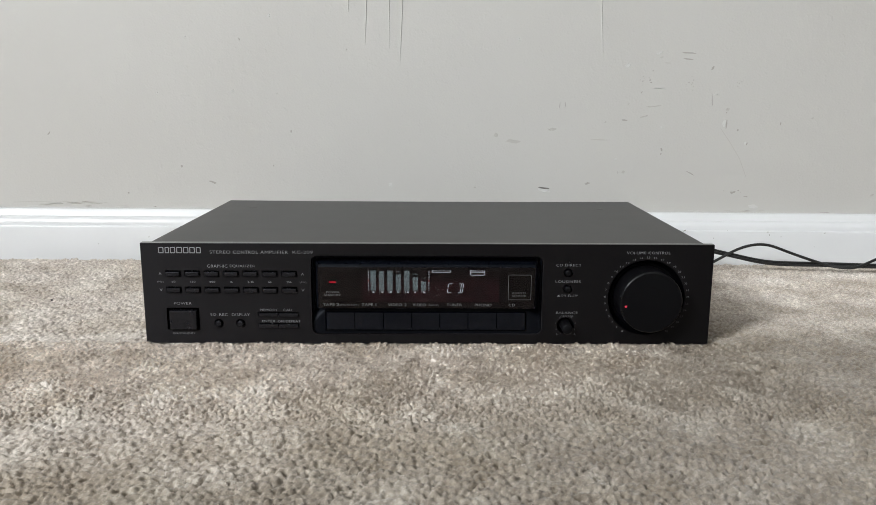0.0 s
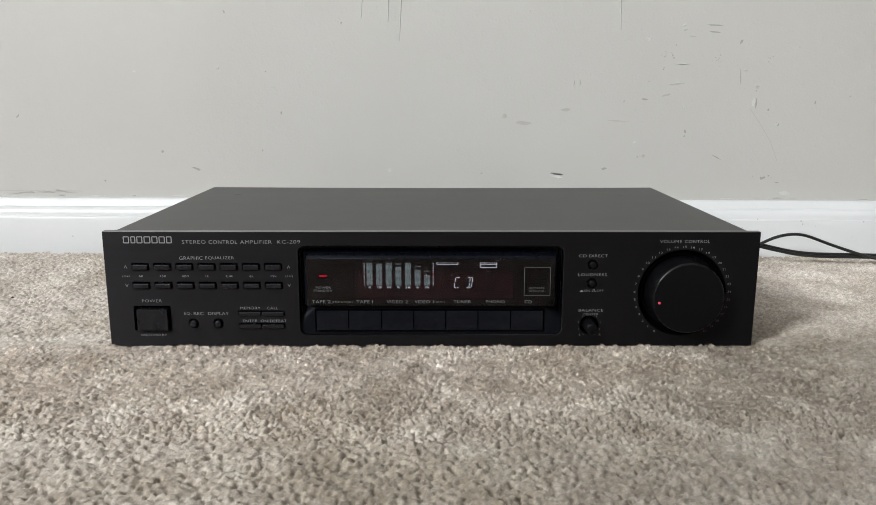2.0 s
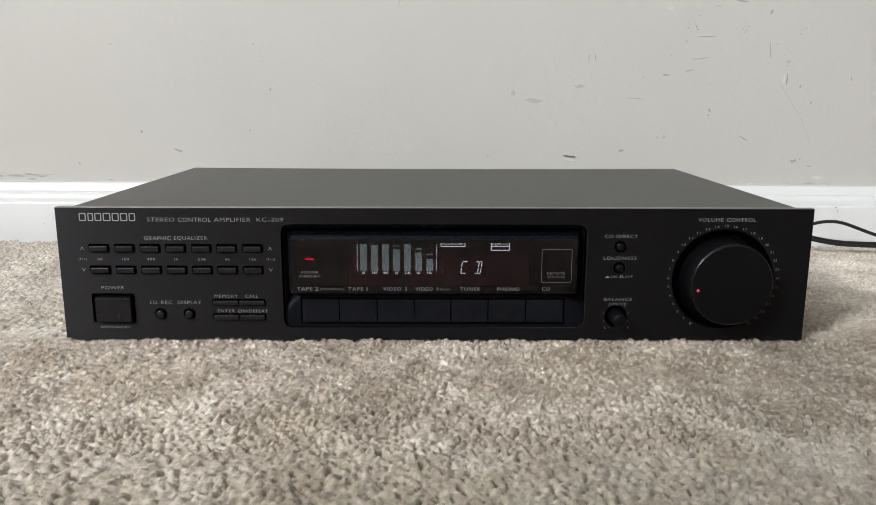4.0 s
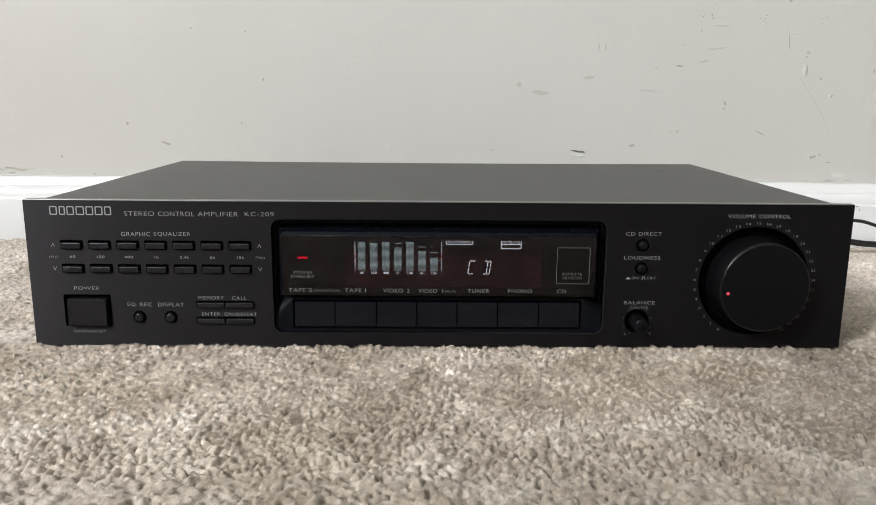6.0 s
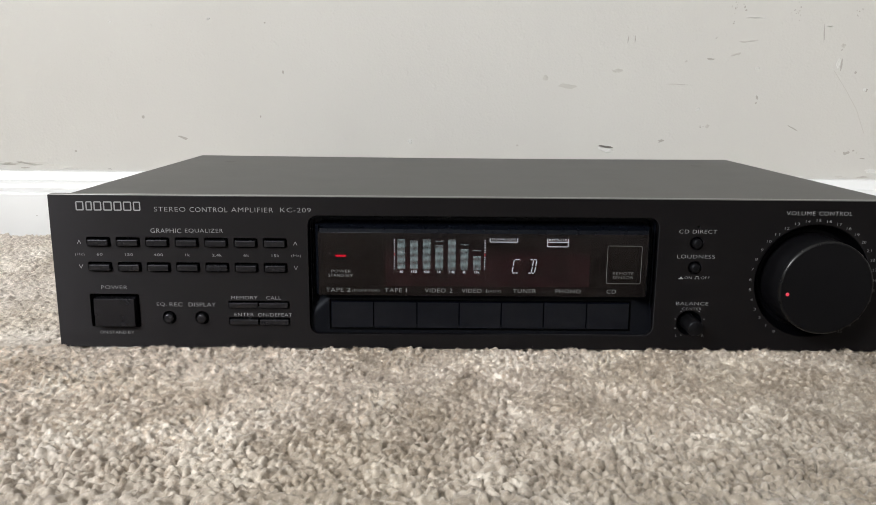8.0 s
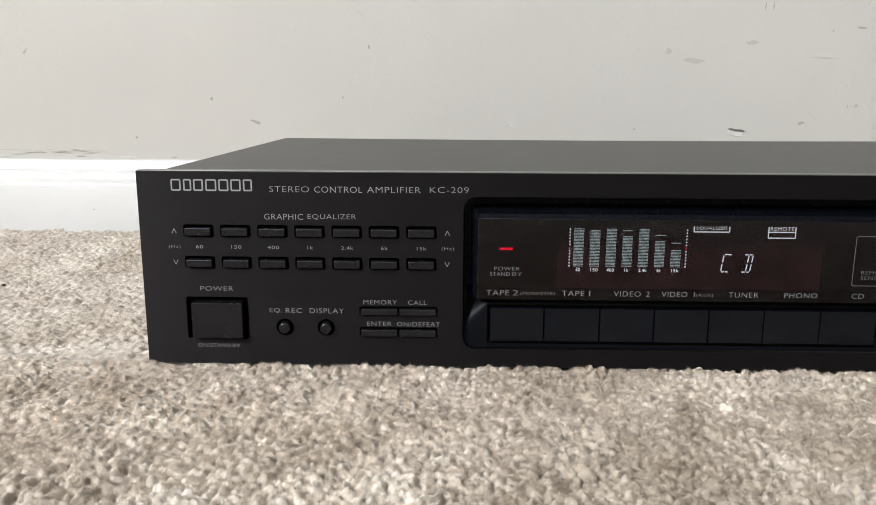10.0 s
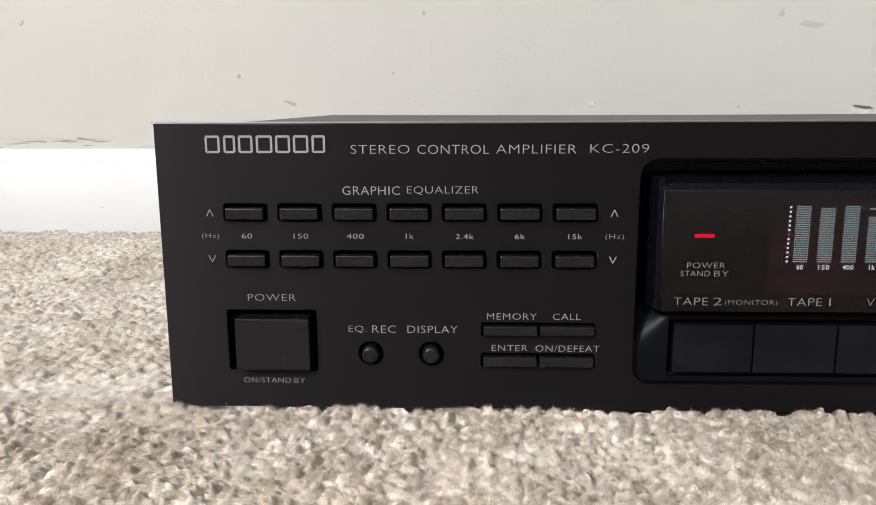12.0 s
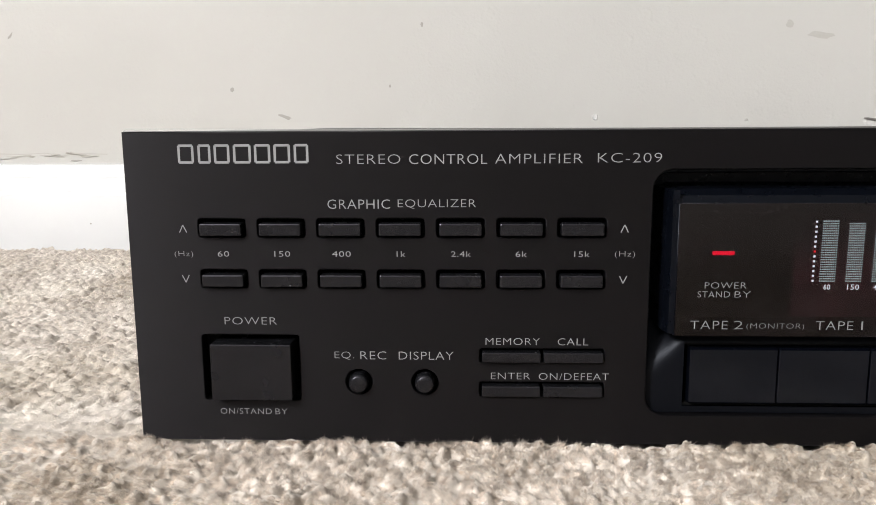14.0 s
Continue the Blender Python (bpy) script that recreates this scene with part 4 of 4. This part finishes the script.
# the carpet falls a little towards the wall
FALL = (0.0035 + 0.003 * np.clip(TX / 0.3, 0, 1)) * np.clip(TY / 0.3, 0, 1)
TH = 0.0004 * smooth_field(3, TX, TY, 6, 0.03) + 0.0005 * r.normal(size=ix.shape) - 0.0017 - FALL - 0.0013 * np.exp(-((TX + 0.222) ** 2 + (TY + 0.004) ** 2) / 0.016 ** 2)
TA = r.uniform(0, np.pi, ix.shape)
TL = r.uniform(0.0012, 0.0022, ix.shape)
TS = r.uniform(0.0008, 0.0013, ix.shape)
LX = 1.5 * smooth_field(1, TX, TY, 8, 0.075) + 0.65 * r.normal(size=ix.shape)
LY = 1.3 * smooth_field(2, TX, TY, 8, 0.075) + 0.7 * r.normal(size=ix.shape)
# small clumps of tufts lean together
LX += 0.9 * smooth_field(5, TX, TY, 10, 0.018)
LY += 0.9 * smooth_field(6, TX, TY, 10, 0.018)
# the pile is brushed away from the light in the open floor before the amplifier
brushed = np.clip((-0.07 - TY) / 0.09, 0, 1)
rightward = np.clip((TX + 0.05) / 0.22, 0, 1)
LX -= brushed * (0.4 + 0.6 * rightward) + 0.5 * np.clip((TX - 0.2) / 0.1, 0, 1) * (1 - brushed)
LX += 1.2 * np.clip((-0.2 - TX) / 0.1, 0, 1)
LY += 1.2 * np.clip((-0.2 - TX) / 0.1, 0, 1) * np.clip((TY + 0.08) / 0.1, 0, 1)
LY -= brushed * (0.1 + 0.5 * rightward) + 0.3 * np.clip((TX - 0.2) / 0.1, 0, 1) * (1 - brushed)
LX += 1.2 * np.clip((TY + 0.07) / 0.05, 0, 1) * (TY < 0.01) * np.clip((0.15 - TX) / 0.15, 0, 1)
LY += 1.8 * np.clip((TY + 0.085) / 0.05, 0, 1) * (TY < 0.01)


def pile_height(x, y):
    """The top of the yarn ends over the points x, y."""
    i0, j0 = np.floor((x - CX0) / GAP).astype(int), np.floor((y - CY0) / GAP).astype(int)
    # close, full tufts by the amplifier and the wall, open ones on the floor before them
    full = np.clip((y + 0.12) / 0.06, 0, 1)
    close = np.clip((y + 0.09) / 0.05, 0, 1) * (y < 0.02)
    flat = np.clip((-0.2 - x) / 0.05, 0, 1) * np.clip((y + 0.06) / 0.06, 0, 1)
    best = -0.0080 + 0.0044 * full + 0.0005 * flat + 0.0009 * close - (0.0035 + 0.003 * np.clip(x / 0.3, 0, 1)) * np.clip(y / 0.3, 0, 1)
    for di in (-1, 0, 1):
        for dj in (-1, 0, 1):
            i, j = np.clip(i0 + di, 0, NX - 1), np.clip(j0 + dj, 0, NY - 1)
            dx, dy, c, s = x - TX[i, j], y - TY[i, j], np.cos(TA[i, j]), np.sin(TA[i, j])
            u, v = (dx * c + dy * s) / TL[i, j], (dy * c - dx * s) / TS[i, j]
            q = u * u + v * v
            lump = TH[i, j] + 0.0006 - 0.00052 * q - 0.0002 * q * q + (0.25 - 0.11 * full - 0.06 * flat - 0.05 * close) * (dx * LX[i, j] + dy * LY[i, j])
            best = np.maximum(best, lump)
    return best


def unseen(x, y):
    """Under and behind the amplifier, and beyond the stretch of floor that is furnished with pile."""
    return under(x, y) | ((np.abs(x) < 0.18) & (y > 0.2)) | (np.abs(x) > 0.27 + 0.5 * (y + 0.3))


def under(x, y):
    return (np.abs(x) < 0.2205) & (y > 0.0004) & (y < 0.254)


NEAR_X0, NEAR_X1, NEAR_Y0, NEAR_Y1 = -0.36, 0.27, -0.15, 0.003


def raw_mesh(name, co, faces):
    me = bpy.data.meshes.new(name)
    me.vertices.add(len(co))
    me.vertices.foreach_set("co", co.ravel())
    me.loops.add(faces.size)
    me.loops.foreach_set("vertex_index", faces.ravel())
    me.polygons.add(len(faces))
    me.polygons.foreach_set("loop_start", np.arange(len(faces)) * faces.shape[1])
    me.update(calc_edges=True)
    return me


def yarn(x0, x1, y0, y1, step, skip, wobble, seed):
    q = np.random.RandomState(seed)
    xs, ys = np.arange(x0, x1 + step / 2, step), np.arange(y0, y1 + step / 2, step)
    gx, gy = np.meshgrid(xs, ys, indexing="ij")
    z = pile_height(gx, gy) + wobble * q.normal(size=gx.shape)
    index = np.arange(gx.size).reshape(gx.shape)
    quads = np.stack([index[:-1, :-1], index[1:, :-1], index[1:, 1:], index[:-1, 1:]], -1).reshape(-1, 4)
    mx, my = gx[:-1, :-1].ravel() + step / 2, gy[:-1, :-1].ravel() + step / 2
    me = raw_mesh("carpet_yarn", np.stack([gx.ravel(), gy.ravel(), z.ravel()], 1), quads[~skip(mx, my)])
    me.polygons.foreach_set("use_smooth", np.ones(len(me.polygons), dtype=bool))
    return me


def fibres(keep, count, width, length, seed, pointed=False):
    q = np.random.RandomState(seed)
    i, j = np.nonzero(keep)
    m = len(i) * count
    i, j = np.repeat(i, count), np.repeat(j, count)
    a, d = q.uniform(0, 2 * np.pi, m), np.sqrt(q.uniform(0, 1, m))
    ux, uy = d * np.cos(a), d * np.sin(a)
    c, s = np.cos(TA[i, j]), np.sin(TA[i, j])
    ox, oy = ux * TL[i, j] * 0.9 * c - uy * TS[i, j] * 0.9 * s, ux * TL[i, j] * 0.9 * s + uy * TS[i, j] * 0.9 * c
    bx, by = TX[i, j] + ox, TY[i, j] + oy
    by = np.where((np.abs(bx) < 0.2205) & (by < 0.1), np.minimum(by, -0.0004), by)
    bz = pile_height(bx, by) - 0.0006
    way = np.stack([ox * 420 - 0.35 * LX[i, j] + 0.32 * q.normal(size=m), oy * 420 - 0.35 * LY[i, j] + 0.32 * q.normal(size=m), 0.8 + 0.25 * q.normal(size=m)], 1)
    way[:, 2] = np.maximum(way[:, 2], 0.1)
    way /= np.linalg.norm(way, axis=1)[:, None]
    far = length * q.uniform(0.55, 1.15, m) * np.where(q.uniform(size=m) < 0.006, 1.8, 1.0)
    f = q.uniform(0, 2 * np.pi, m)
    side = np.cross(way, np.stack([np.cos(f), np.sin(f), 0.3 * q.normal(size=m)], 1))
    side *= (width / 2 / np.maximum(np.linalg.norm(side, axis=1), 1e-6))[:, None]
    foot = np.stack([bx, by, bz], 1)
    tip = foot + way * far[:, None]
    tip[:, 1] = np.where((np.abs(tip[:, 0]) < 0.2205) & (foot[:, 1] < 0.003), np.minimum(tip[:, 1], -0.0002), tip[:, 1])
    if pointed:
        return raw_mesh("carpet_fibre", np.stack([foot - side, foot + side, tip], 1).reshape(-1, 3), np.arange(m * 3).reshape(-1, 3))
    co = np.stack([foot - side, foot + side, tip + side * 0.45, tip - side * 0.45], 1).reshape(-1, 3)
    return raw_mesh("carpet_fibre", co, np.arange(m * 4).reshape(-1, 4))


def near(x, y):
    return (x > NEAR_X0) & (x < NEAR_X1) & (y > NEAR_Y0) & (y < NEAR_Y1)


# fuller fibre close before the amplifier, thinning out evenly beyond it
shag = np.clip(np.minimum(np.minimum(TX - NEAR_X0, NEAR_X1 - TX), TY - NEAR_Y0) / 0.07, 0, 1) * (TY < NEAR_Y1)
PILE_LABEL = "beige cut-pile carpet of short soft twisted tufts, unevenly brushed"
SX0, SX1, SY0, SY1 = -0.60, 0.60, -0.30, 0.3275
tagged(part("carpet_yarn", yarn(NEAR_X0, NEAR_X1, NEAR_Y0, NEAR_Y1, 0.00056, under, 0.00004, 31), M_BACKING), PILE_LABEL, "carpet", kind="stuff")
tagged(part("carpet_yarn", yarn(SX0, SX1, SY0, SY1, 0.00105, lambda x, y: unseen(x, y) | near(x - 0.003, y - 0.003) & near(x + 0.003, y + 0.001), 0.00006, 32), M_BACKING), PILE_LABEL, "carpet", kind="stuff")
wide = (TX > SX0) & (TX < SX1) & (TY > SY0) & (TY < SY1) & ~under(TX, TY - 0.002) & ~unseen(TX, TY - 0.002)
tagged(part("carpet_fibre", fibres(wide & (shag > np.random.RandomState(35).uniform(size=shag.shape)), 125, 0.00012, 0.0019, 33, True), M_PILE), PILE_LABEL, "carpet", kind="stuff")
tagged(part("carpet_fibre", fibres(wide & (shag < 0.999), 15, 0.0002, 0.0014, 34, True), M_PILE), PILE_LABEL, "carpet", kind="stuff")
